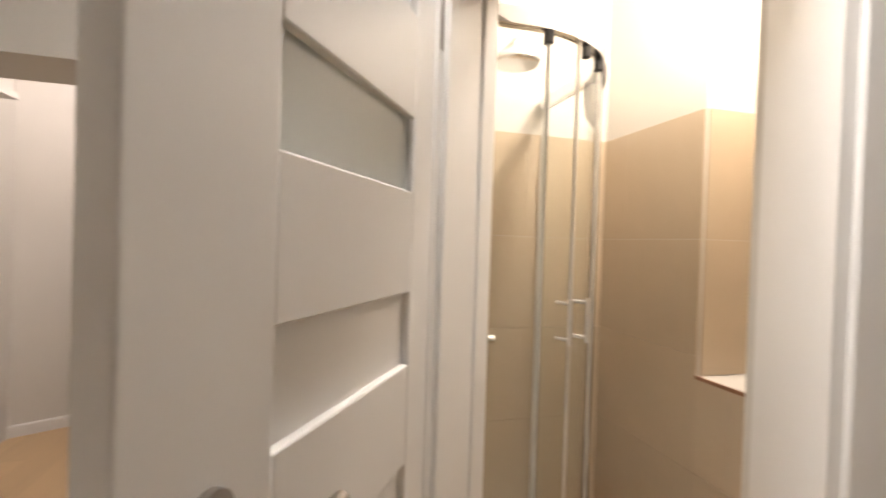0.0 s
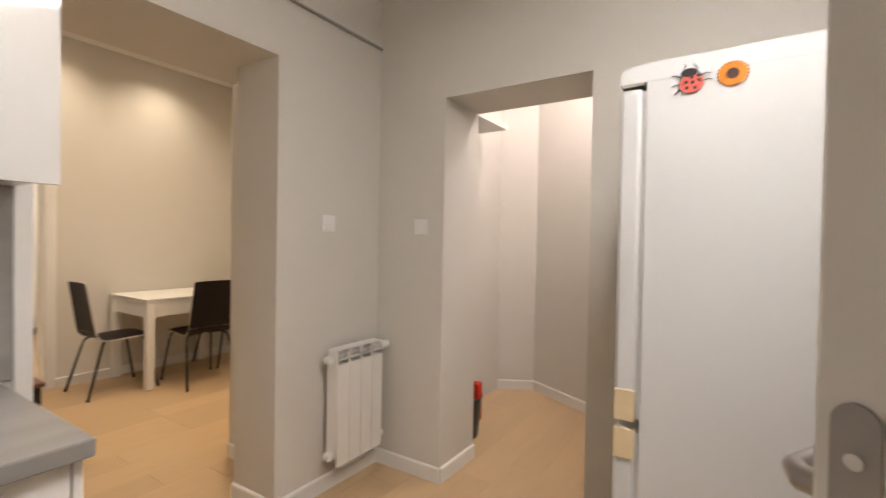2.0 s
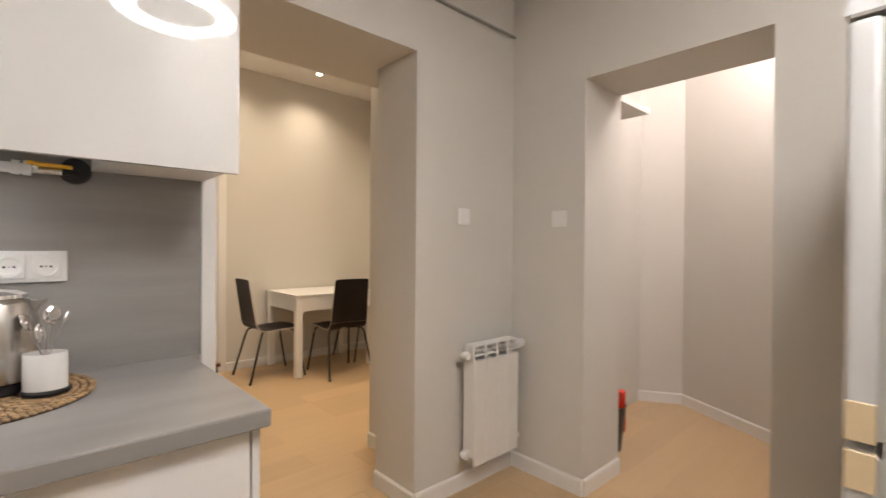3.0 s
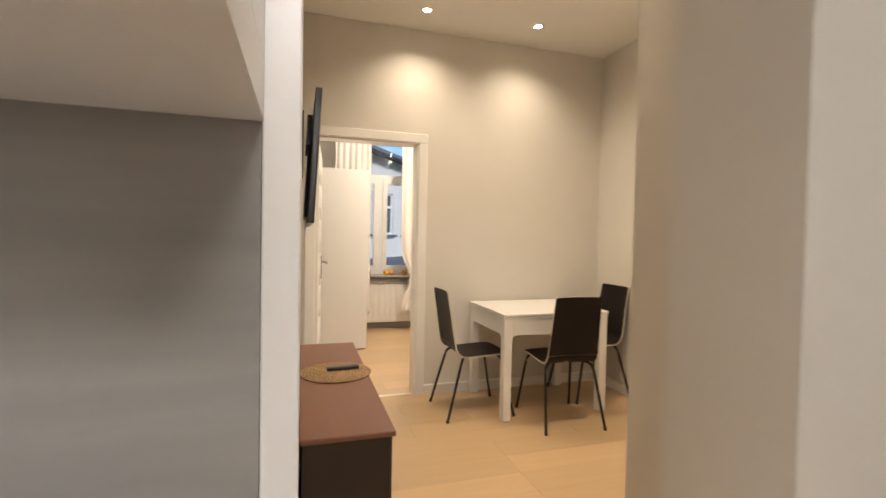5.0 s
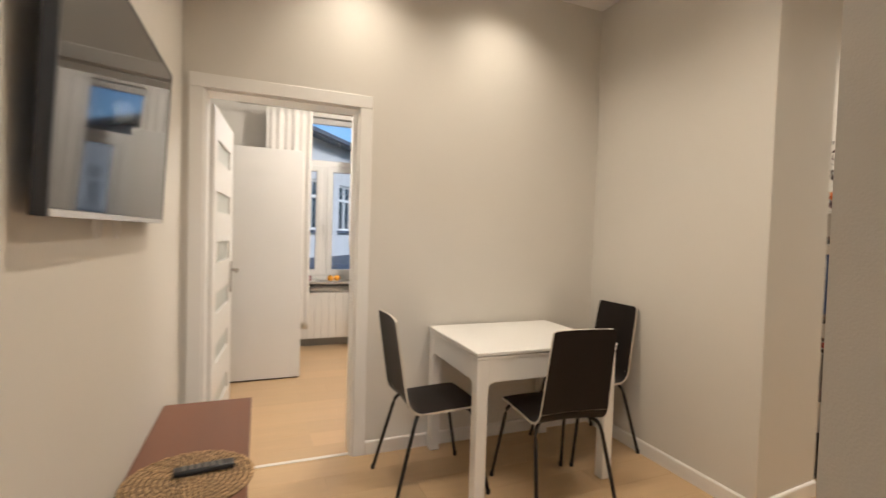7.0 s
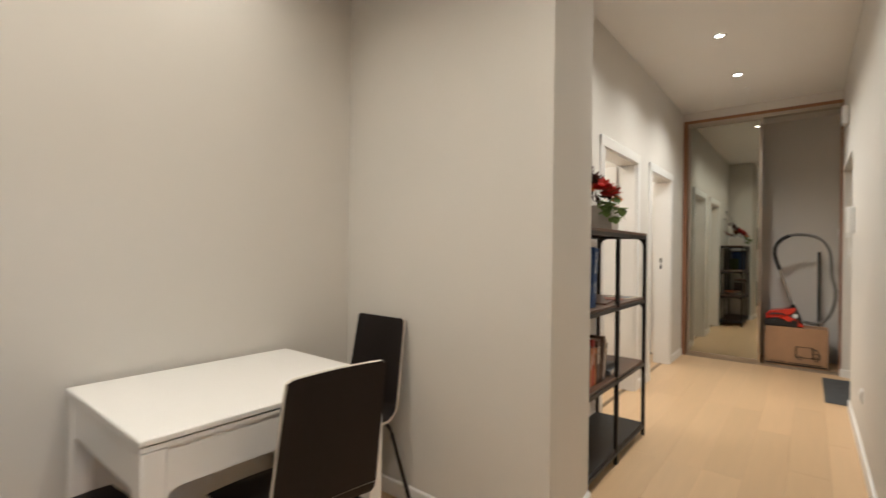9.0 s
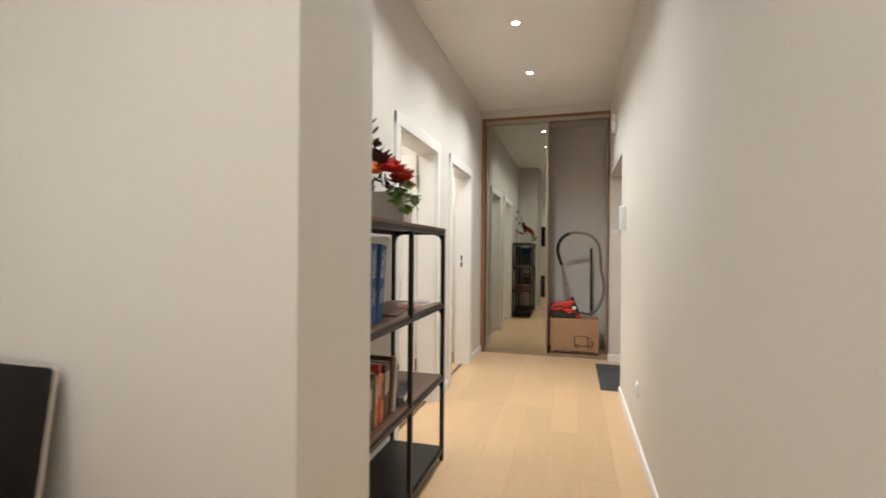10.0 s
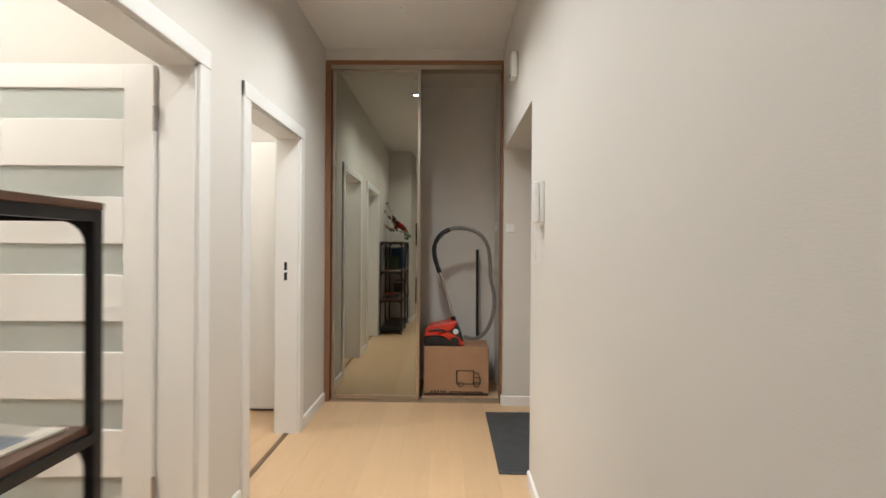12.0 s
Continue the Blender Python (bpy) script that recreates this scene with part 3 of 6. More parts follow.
for y in (1.45, 1.85, 2.25):
    l = boxpart("latch_plate", (-1.2065, -1.20, y - 0.02, y + 0.02, 0.40, 0.47), BRONZE, ob, "dull metal latch", bevel=0.002)
    boxpart("hasp", (-1.201, -1.189, y - 0.009, y + 0.009, 0.41, 0.455), BRONZE, l, bevel=0.003)
for y in (1.125, 2.54):
    boxpart("corner_batten", (-1.2075, -1.197, y, y + 0.035, 0.03, CT - 0.023), CHESTD, ob, bevel=0.003)


def woven_mat(x, y, z, r, name="placemat", turns=11):
    """Round coiled mat: a spiral of plaited strands."""
    ob = thing(name, "round coiled seagrass placemat in straw brown", "placemat", at=pose(x, y, z))
    bm = bmesh.new()
    for i in range(turns):
        rr = r * (i + 0.55) / turns
        n = max(10, int(rr * 2 * math.pi / 0.014))
        w = r / turns * 0.47
        for k in range(n):
            a = 2 * math.pi * (k + 0.31 * i) / n
            c = Vector((rr * math.cos(a), rr * math.sin(a), 0.0045 + 0.001 * ((k * 7 + i * 3) % 3)))
            mtx = Matrix.Translation(c) @ Matrix.Rotation(a + 0.55, 4, "Z") @ Matrix.Diagonal((w * 1.15, math.pi * rr / n * 0.80, 0.0042, 1))
            bmesh.ops.create_icosphere(bm, subdivisions=1, radius=1.0, matrix=mtx)
    p = part("weave", bm, SEAGRASS, ob, "", True)
    bm = bmesh.new()
    cyl(bm, (0, 0, 0), (0, 0, 0.004), r * 0.985, 40)
    part("backing", bm, SEABACK, ob)
    return ob


woven_mat(-1.352, 1.90, CT, 0.185)
ob = thing("remote_control", "slim black television remote on the placemat", "remote control", at=pose(-1.315, 1.93, CT + 0.0095, 0, 0, 7))
boxpart("case", (-0.085, 0.085, -0.021, 0.021, 0, 0.018), BLACKP, ob, bevel=0.006)
for i in range(6):
    for k in range(3):
        boxpart("button", (-0.06 + i * 0.02, -0.05 + i * 0.02, -0.014 + k * 0.011, -0.007 + k * 0.011, 0.0178, 0.0195), GREYHOSE, ob)

# television on a tilting bracket
tv = thing("television", "flat black television tilted forward on a wall bracket", "television", at=pose(-1.500, 1.768, 1.330, 0, 0, 0) @ pose(0, 0, 0, 0, 2.8, 0))
W, T = 0.480, 0.530
boxpart("panel", (-0.016, 0.006, -W, W, 0, T), BLACKP, tv, bevel=0.003)
boxpart("screen", (0.0055, 0.0085, -W + 0.010, W - 0.010, 0.016, T - 0.010), SCREEN, tv, "glossy dark screen")
for a, b in ((-W, -W + 0.009), (W - 0.009, W)):
    boxpart("bezel", (0.005, 0.0098, a, b, 0.0, T), BLACKP, tv, bevel=0.001)
boxpart("bezel", (0.005, 0.0098, -W + 0.009, W - 0.009, T - 0.009, T), BLACKP, tv, bevel=0.001)
boxpart("bezel", (0.005, 0.0098, -W + 0.009, W - 0.009, 0.0, 0.014), STEEL, tv, "thin grey lower bezel", bevel=0.001)
boxpart("housing", (-0.030, -0.0155, -0.20, 0.28, 0.03, 0.36), BLACKP, tv, bevel=0.008)
for y in (-0.14, 0.14):
    boxpart("bracket_arm", (-0.040, -0.0158, y - 0.015, y + 0.015, 0.36, 0.50), BLACKM, tv)
for y in (-0.13, 0.03):
    bm = bmesh.new()
    sweep(bm, [(-0.02, y, 0.03), (-0.022, y + 0.002, -0.02), (-0.020, y + 0.008, -0.045), (-0.018, y + 0.020, -0.047), (-0.016, y + 0.028, -0.02), (-0.02, y + 0.028, 0.03)], 0.0028, 6)
    part("cable_loop", bm, PLASTIC, tv, "thin pale cable loop", True)
ob = thing("wall_bracket", "black steel television wall plate", "bracket")
boxpart("plate", (-1.5395, -1.532, 1.58, 1.96, 1.58, 1.84), BLACKM, ob)


def downlight(x, y, lit=True):
    ob = thing("ceiling_spotlight", "small round recessed ceiling spotlight, lit, some added out of view", "lamp", "recessed ceiling spotlights", at=pose(x, y, TOP))
    bm = bmesh.new()
    lathe(bm, [(0.030, -0.002), (0.034, -0.006), (0.043, -0.004), (0.045, 0.0), (0.030, 0.0)], 28)
    part("ring", bm, STEEL, ob, "", True)
    bm = bmesh.new()
    lathe(bm, [(0.001, -0.0042), (0.024, -0.004), (0.0295, -0.001), (0.0295, 0.0)], 24)
    part("lens", bm, LAMPG, ob, "glowing warm white lens", True).visible_shadow = False


# Fittings also go over the three added, unseen spots.
for x, y in DINING_SPOTS_AND_FILL + HALL_SPOTS_AND_FILL:
    downlight(x, y)

# ---------------------------------------------------------------- kitchen
def switch(name, m, label="white square light switch on the wall", w=0.082, rocker=True):
    """Wall plate facing local -y."""
    ob = thing(name, label, "switch", at=m)
    boxpart("plate", (-w / 2, w / 2, -0.010, 0, -w / 2, w / 2), PLASTIC, ob, bevel=0.003)
    boxpart("rocker", (-w * 0.34, w * 0.34, -0.0145, -0.009, -w * 0.34, w * 0.34), PLASTIC, ob, bevel=0.002)
    return ob


switch("light_switch", pose(-0.389, 0.0, 1.357))
switch("light_switch", pose(0.0, -0.304, 1.352, 0, 0, -90))


def radiator(name, label, n, pitch, h, depth, m, valves=True):
    """Cast aluminium column radiator: local x along the wall, front at -y, base at z = 0."""
    ob = thing(name, label, "radiator", at=m)
    for i in range(n):
        x = i * pitch
        col = boxpart("section", (x + 0.006, x + pitch - 0.006, -depth * 0.85, -depth * 0.12, 0.03, h - 0.075), RADW, ob, bevel=0.006)
        boxpart("back_fin", (x + 0.012, x + pitch - 0.012, -depth * 0.45, -depth * 0.14, h - 0.076, h - 0.005), RADW, col)
        boxpart("front_plate", (x + 0.0012, x + pitch - 0.0012, -depth, -depth * 0.86, 0.0, h - 0.072), RADW, col, bevel=0.003)
        for k in range(2):
            z = h - 0.052 + k * 0.024
            boxpart("grille_bar", (x + 0.003, x + pitch - 0.003, -depth * 0.96, -depth * 0.3, z, z + 0.005), RADW, col, bevel=0.0015)
        boxpart("rib", (x - 0.004, x + 0.007, -depth * 0.97, -depth * 0.4, h - 0.075, h - 0.0055), RADW, col, bevel=0.002)
        boxpart("cap", (x + 0.001, x + pitch - 0.001, -depth * 0.95, -depth * 0.22, h - 0.005, h), RADW, col, bevel=0.002)
    for z in (0.055, h - 0.045):
        bm = bmesh.new()
        cyl(bm, (-0.035, -depth * 0.5, z), (n * pitch + 0.030, -depth * 0.5, z), 0.017, 16)
        part("header_pipe", bm, RADW, ob, "", True)
    bm = bmesh.new()
    lathe(bm, [(0.014, 0), (0.024, 0.004), (0.026, 0.03), (0.022, 0.062), (0.014, 0.068)], 18, Matrix.Translation((n * pitch + 0.02, -depth * 0.55, h - 0.042)) @ Matrix.Rotation(radians(90), 4, "Y"))
    part("thermostat_valve", bm, PLASTIC, ob, "", True)
    for x, z in ((-0.03, 0.055), (-0.026, h - 0.045), (n * pitch + 0.02, 0.055)):
        bm = bmesh.new()
        cyl(bm, (x, -depth * 0.5, z - 0.001), (x, -depth * 0.5 - 0.03, z - 0.001), 0.016, 14)
        part("plug", bm, PLASTIC, ob, "", True)
    for z in (0.12, h - 0.12):
        boxpart("wall_hook", (pitch * 0.9, pitch * 1.1, -depth * 0.2, 0.0, z, z + 0.03), RADW, ob)
    return ob


radiator("radiator", "white four-section aluminium radiator low on the wall", 4, 0.083, 0.575, 0.095, pose(-0.425, -0.028, 0.160))
bm = bmesh.new()
sweep(bm, [(-1.2, -0.012, 2.362), (-0.004, -0.012, 2.362)], 0.008, 10)
tagged(part("wall_pipe", bm, RAIL, None, "", True), "thin grey pipe running high along the wall", "pipe")
# pipe of the radiator down to the floor
bm = bmesh.new()
sweep(bm, [(-0.06, -0.075, 0.21), (-0.05, -0.06, 0.20), (-0.035, -0.022, 0.19), (-0.03, 0.0, 0.19)], 0.008, 8)
tagged(part("radiator_pipe", bm, PLASTIC, None, "", True), "short white pipe from radiator into the wall", "pipe")

# fridge, its side towards the walker
FT = 1.728
fr = thing("fridge", "tall white fridge freezer with stickers on its side", "fridge", at=pose(-0.78, -1.545, 0, 0, 0, -2))
bm = bmesh.new()
box(bm, 0, 0.57, -0.475, 0, 0.03, FT - 0.045)
soften(bm, 0.001, 1)
part("body", bm, FRIDGE, fr, "", True)
bm = bmesh.new()
box(bm, 0, 0.57, -0.475, 0.066, FT - 0.045, FT)
es = [e for e in bm.edges if all(v.co.y > 0.06 and v.co.z > FT - 0.01 for v in e.verts)]
bmesh.ops.bevel(bm, geom=es, offset=0.035, segments=6, affect="EDGES", profile=0.5)
part("top_cover", bm, FRIDGE, fr, "", True)
for z0, z1 in ((0.06, 0.808), (0.824, FT - 0.056)):
    d = boxpart("door", (0.002, 0.568, 0.010, 0.064, z0, z1), FRIDGE, fr, bevel=0.012, segments=4)
    boxpart("seal", (0.006, 0.564, -0.001, 0.011, z0 + 0.01, z1 - 0.01), mat("grey_door_seal", (0.52, 0.51, 0.49), 0.6, var=0.05) if z0 < 0.1 else bpy.data.materials["grey_door_seal"], d, "grey rubber seal")
boxpart("hinge_cover", (0.0, 0.05, 0.008, 0.058, FT - 0.0525, FT - 0.0455), RAIL, fr, "grey hinge gap")
CREAM = mat("cream_plastic", (0.72, 0.58, 0.36), 0.4, var=0.04, scale=12)
for z0, z1 in ((0.826, 0.905), (0.728, 0.806)):
    boxpart("hinge_pad", (-0.0022, 0.02, 0.012, 0.0605, z0, z1), CREAM, fr, "cream yellowed plastic pad", bevel=0.002)
boxpart("foot", (0.03, 0.08, -0.45, -0.40, 0, 0.031), BLACKP, fr)
boxpart("foot", (0.03, 0.08, -0.06, -0.01, 0, 0.031), BLACKP, fr)


def disc(bm, cy, cz, ry, rz, x0, x1, n=26, wob=0.0, teeth=0):
    a = [bm.verts.new((x0, cy + (1 + wob * (k % 2)) * ry * math.cos(2 * math.pi * k / n), cz + (1 + wob * (k % 2)) * rz * math.sin(2 * math.pi * k / n))) for k in range(n)]
    b = [bm.verts.new((x1, v.co.y, v.co.z)) for v in a]
    bm.faces.new(a)
    bm.faces.new(b[::-1])
    for k in range(n):
        bm.faces.new((a[k], b[k], b[(k + 1) % n], a[(k + 1) % n]))


PINK = mat("coral_red_print", (0.55, 0.10, 0.075), 0.4, var=0.2, scale=30)
INK = mat("black_print", (0.02, 0.018, 0.018), 0.4, var=0.1)
ORANGE = mat("orange_yellow_print", (0.60, 0.21, 0.02), 0.4, var=0.3, scale=50)
# the stickers lie on the fridge's side, facing -x
bug = thing("ladybird_sticker", "red ladybird sticker with black spots on fridge", "sticker", at=pose(-0.7850, -1.642, 1.668, 0, 0, -2))
bm = bmesh.new(); disc(bm, -0.002, -0.008, 0.026, 0.022, -0.0005, -0.0018)
part("wing_case", bm, PINK, bug)
bm = bmesh.new(); disc(bm, 0.004, 0.018, 0.018, 0.010, -0.0006, -0.0022, 18)
part("head", bm, INK, bug)
for y, z in ((0.010, -0.004), (-0.004, -0.006), (-0.017, -0.002), (0.008, -0.018), (-0.009, -0.019), (-0.002, 0.006), (-0.016, 0.008)):
    bm = bmesh.new(); disc(bm, y, z, 0.0040, 0.0040, -0.0014, -0.0024, 12)
    part("spot", bm, INK, bug)
for s, z, y2, z2 in ((1, 0.006, 0.040, 0.016), (1, -0.010, 0.040, -0.010), (1, -0.02, 0.034, -0.03), (-1, 0.006, -0.040, 0.010), (-1, -0.008, -0.044, -0.006), (1, 0.024, 0.014, 0.040), (-1, 0.024, -0.008, 0.040)):
    bm = bmesh.new()
    sweep(bm, [(-0.001, s * 0.016, z), (-0.001, y2 * 0.8, (z + z2) / 2 + 0.004), (-0.001, y2, z2)], 0.0012, 5)
    part("leg", bm, INK, bug)
sf = thing("sunflower_sticker", "orange sunflower sticker with dark centre on fridge", "sticker", at=pose(-0.7877, -1.726, 1.668, 0, 0, -2))
bm = bmesh.new(); disc(bm, 0, 0, 0.027, 0.025, -0.0005, -0.0016, 44, 0.20)
part("petals", bm, ORANGE, sf)
bm = bmesh.new(); disc(bm, 0, 0, 0.013, 0.012, -0.0012, -0.0026, 20)
part("centre", bm, BROWNL, sf)

# worktop, base units, splashback, wall cabinet
CTOP = 0.86
boxw = bmesh.new()
box(boxw, -4.04, -1.612, -0.642, -0.012, CTOP - 0.040, CTOP)
es = [e for e in boxw.edges if all(v.co.y < -0.6 for v in e.verts) or all(v.co.x > -1.7 for v in e.verts)]
bmesh.ops.bevel(boxw, geom=es, offset=0.004, segments=3, affect="EDGES", profile=0.5)
tagged(part("worktop", boxw, GREYTOP, None, "", True), "grey concrete-look laminate kitchen worktop", "worktop")
boxpart("edge_strip", (-4.04, -1.616, -0.6432, -0.6418, CTOP - 0.0365, CTOP - 0.0045), GREYTOP, bpy.data.objects["worktop"])
boxpart("edge_strip", (-1.6122, -1.6108, -0.638, -0.013, CTOP - 0.0365, CTOP - 0.0045), GREYTOP, bpy.data.objects["worktop"])
for i in range(3):
    x1 = -1.640 - i * 0.60
    ob = thing("base_cabinet", "glossy white kitchen drawer unit under the worktop", "cabinet", "kitchen base units", at=pose(x1 - 0.6, 0, 0))
    boxpart("body", (0.001, 0.599, -0.585, -0.013, 0.10, CTOP - 0.041), WHITE, ob)
    boxpart("plinth", (0.001, 0.599, -0.53, -0.10, 0.0, 0.10), WHITE, ob)
    for z0, z1 in ((0.105, 0.39), (0.394, 0.640), (0.644, CTOP - 0.050)):
        boxpart("drawer_front", (0.003, 0.597, -0.606, -0.586, z0, z1), GLOSS, ob, bevel=0.0015)
    # Black colour stands in for the shade in the groove below the worktop.
    boxpart("grip_channel", (0.003, 0.597, -0.597, -0.5855, CTOP - 0.0495, CTOP - 0.0425), BLACKM, ob, "black strip standing for shade in the grip groove")
boxpart("side_panel", (-1.639, -1.622, -0.606, -0.013, 0, CTOP - 0.041), WHITE)
tagged(bpy.data.objects["side_panel"], "white end panel of the kitchen units", "panel")
bm = bmesh.new(); box(bm, -4.04, -1.585, -0.011, -0.0005, CTOP, 1.60)
tagged(part("splashback", bm, GREYTOP), "grey concrete-look splashback panel behind the worktop", "splashback")
bm = bmesh.new(); box(bm, -1.584, -1.5402, -0.016, -0.0005, 0.0, TOP); soften(bm, 0.003)
tagged(part("corner_trim", bm, WHITE, None, "", True), "white corner trim beside the splashback", "trim")
for i, (xa, xb) in enumerate(((-2.18, -1.582), (-2.785, -2.184), (-3.39, -2.789))):
    ob = thing("wall_cabinet", "glossy white wall cabinet above the worktop", "cabinet", "kitchen wall cabinets")
    boxpart("body", (xa, xb, -0.328, -0.012, 1.475 if i == 0 else 1.50, 2.32), WHITE, ob)
    if i == 0:
        boxpart("bottom_panel", (-1.865, xb, -0.328, -0.012, 1.412, 1.474), WHITE, ob)
    boxpart("door", (xa + 0.001, xb - 0.0005, -0.350, -0.330, 1.398, 2.32), GLOSS, ob, bevel=0.001)
boxpart("light_housing", (-2.9, -2.181, -0.29, -0.018, 1.420, 1.499), WHITE)
lh = tagged(bpy.data.objects["light_housing"], "slim white lamp strip under the wall cabinet", "lamp")
bm = bmesh.new(); box(bm, -2.89, -2.183, -0.27, -0.028, 1.414, 1.4198)
part("diffuser", bm, glow("under_cabinet_led", (1.0, 0.98, 0.95), 9), lh, "glowing cool white diffuser")

# sockets
ob = thing("socket_strip", "white four-gang strip of one switch, three sockets", "socket", at=pose(-2.067, -0.011, 1.150))
boxpart("frame", (-0.151, 0.151, -0.010, 0, -0.041, 0.041), PLASTIC, ob, bevel=0.003)
for i in range(4):
    x = -0.1065 + i * 0.071
    g = boxpart("module", (x - 0.031, x + 0.031, -0.0135, -0.0095, -0.031, 0.031), PLASTIC, ob, bevel=0.002)
    if i:
        bm = bmesh.new()
        lathe(bm, [(0.0265, 0.0), (0.0265, 0.003), (0.0235, 0.003), (0.0205, 0.0006), (0.001, 0.0006)], 28, Matrix.Translation((x, -0.0135, 0)) @ Matrix.Rotation(radians(90), 4, "X"))
        part("socket_cup", bm, PLASTIC, g, "", True)
        for dx in (-0.0095, 0.0095):
            bm = bmesh.new()
            cyl(bm, (x + dx, -0.0146, 0), (x + dx, -0.0130, 0), 0.003, 10)
            part("hole", bm, INK, g)
        bm = bmesh.new()
        cyl(bm, (x, -0.0165, 0.0005), (x, -0.010, 0.0005), 0.0024, 8)
        part("earth_pin", bm, STEEL, g)
# gas pipe with a yellow tap
ob = thing("gas_pipe", "white gas pipe with a yellow lever tap", "pipe")
bm = bmesh.new()
sweep(bm, [(-2.158, -0.038, 1.474), (-2.158, -0.038, 1.436), (-2.155, -0.038, 1.416), (-2.146, -0.038, 1.405), (-2.13, -0.038, 1.402), (-2.0, -0.038, 1.400)], 0.0135, 14)
part("tube", bm, PLASTIC, ob, "", True)
for x in (-2.131, -2.02, -1.998):
    bm = bmesh.new(); cyl(bm, (x - 0.008, -0.038, 1.402), (x + 0.008, -0.038, 1.4015), 0.0185, 16)
    part("collar", bm, PLASTIC, ob, "", True)
bm = bmesh.new(); cyl(bm, (-2.155, -0.038, 1.452), (-2.155, -0.038, 1.468), 0.0185, 16)
part("collar", bm, PLASTIC, ob, "", True)
bm = bmesh.new(); cyl(bm, (-1.99, -0.038, 1.400), (-1.93, -0.038, 1.400), 0.0125, 14)
part("valve_body", bm, STEEL, ob, "", True)
bm = bmesh.new(); cyl(bm, (-1.985, -0.044, 1.398), (-1.985, -0.052, 1.412), 0.009, 12)
part("tap_stem", bm, STEEL, ob, "", True)
bm = bmesh.new()
sweep(bm, [(-1.998, -0.050, 1.416), (-1.975, -0.055, 1.413), (-1.909, -0.056, 1.411)], 0.009, 8, 0.6)
part("tap_lever", bm, YELLOW, ob, "yellow lever", True)
bm = bmesh.new(); lathe(bm, [(0.004, 0), (0.036, 0), (0.033, 0.012), (0.004, 0.016)], 26, Matrix.Translation((-1.90, -0.011, 1.408)) @ Matrix.Rotation(radians(90), 4, "X"))
part("rosette", bm, BLACKP, ob, "dark round wall rosette", True)
bm = bmesh.new(); sweep(bm, [(-1.93, -0.038, 1.400), (-1.915, -0.038, 1.402), (-1.905, -0.034, 1.406), (-1.90, -0.020, 1.408)], 0.010, 10)
part("elbow", bm, BLACKP, ob, "", True)

# things on the worktop
woven_mat(-2.085, -0.185, CTOP, 0.215, turns=13)
KM = pose(-2.06, -0.135, CTOP + 0.010) @ Matrix.Diagonal((1.16, 1.16, 1.0, 1))
ob = thing("kettle", "brushed steel electric kettle with black handle", "kettle", at=KM)
bm = bmesh.new()
lathe(bm, [(0.072, 0), (0.076, 0.004), (0.076, 0.016), (0.070, 0.020)], 36)
part("base", bm, BLACKP, ob, "black plastic base", True)
bm = bmesh.new()
lathe(bm, [(0.068, 0.021), (0.074, 0.026), (0.077, 0.05), (0.077, 0.10), (0.073, 0.16), (0.065, 0.20), (0.060, 0.212), (0.055, 0.215)], 40)
part("body", bm, STEEL, ob, "", True)
bm = bmesh.new()
lathe(bm, [(0.057, 0.214), (0.055, 0.222), (0.038, 0.230), (0.012, 0.233), (0.001, 0.2335)], 36)
part("lid", bm, CHROME, ob, "polished lid", True)
bm = bmesh.new()
sweep(bm, [(-0.045, -0.02, 0.212), (-0.075, -0.03, 0.222), (-0.108, -0.042, 0.205), (-0.124, -0.05, 0.16), (-0.120, -0.048, 0.105), (-0.098, -0.038, 0.062), (-0.07, -0.026, 0.055)], 0.021, 14, 0.8)
part("handle", bm, BLACKP, ob, "black plastic handle", True)
bm = bmesh.new()
box(bm, 0.040, 0.088, -0.016, 0.016, 0.165, 0.207)
for v in bm.verts:
    if v.co.x > 0.06 and v.co.z < 0.18:
        v.co.x = 0.062
    if v.co.x > 0.06:
        v.co.y *= 0.35
soften(bm, 0.003)
part("spout", bm, STEEL, ob, "", True)


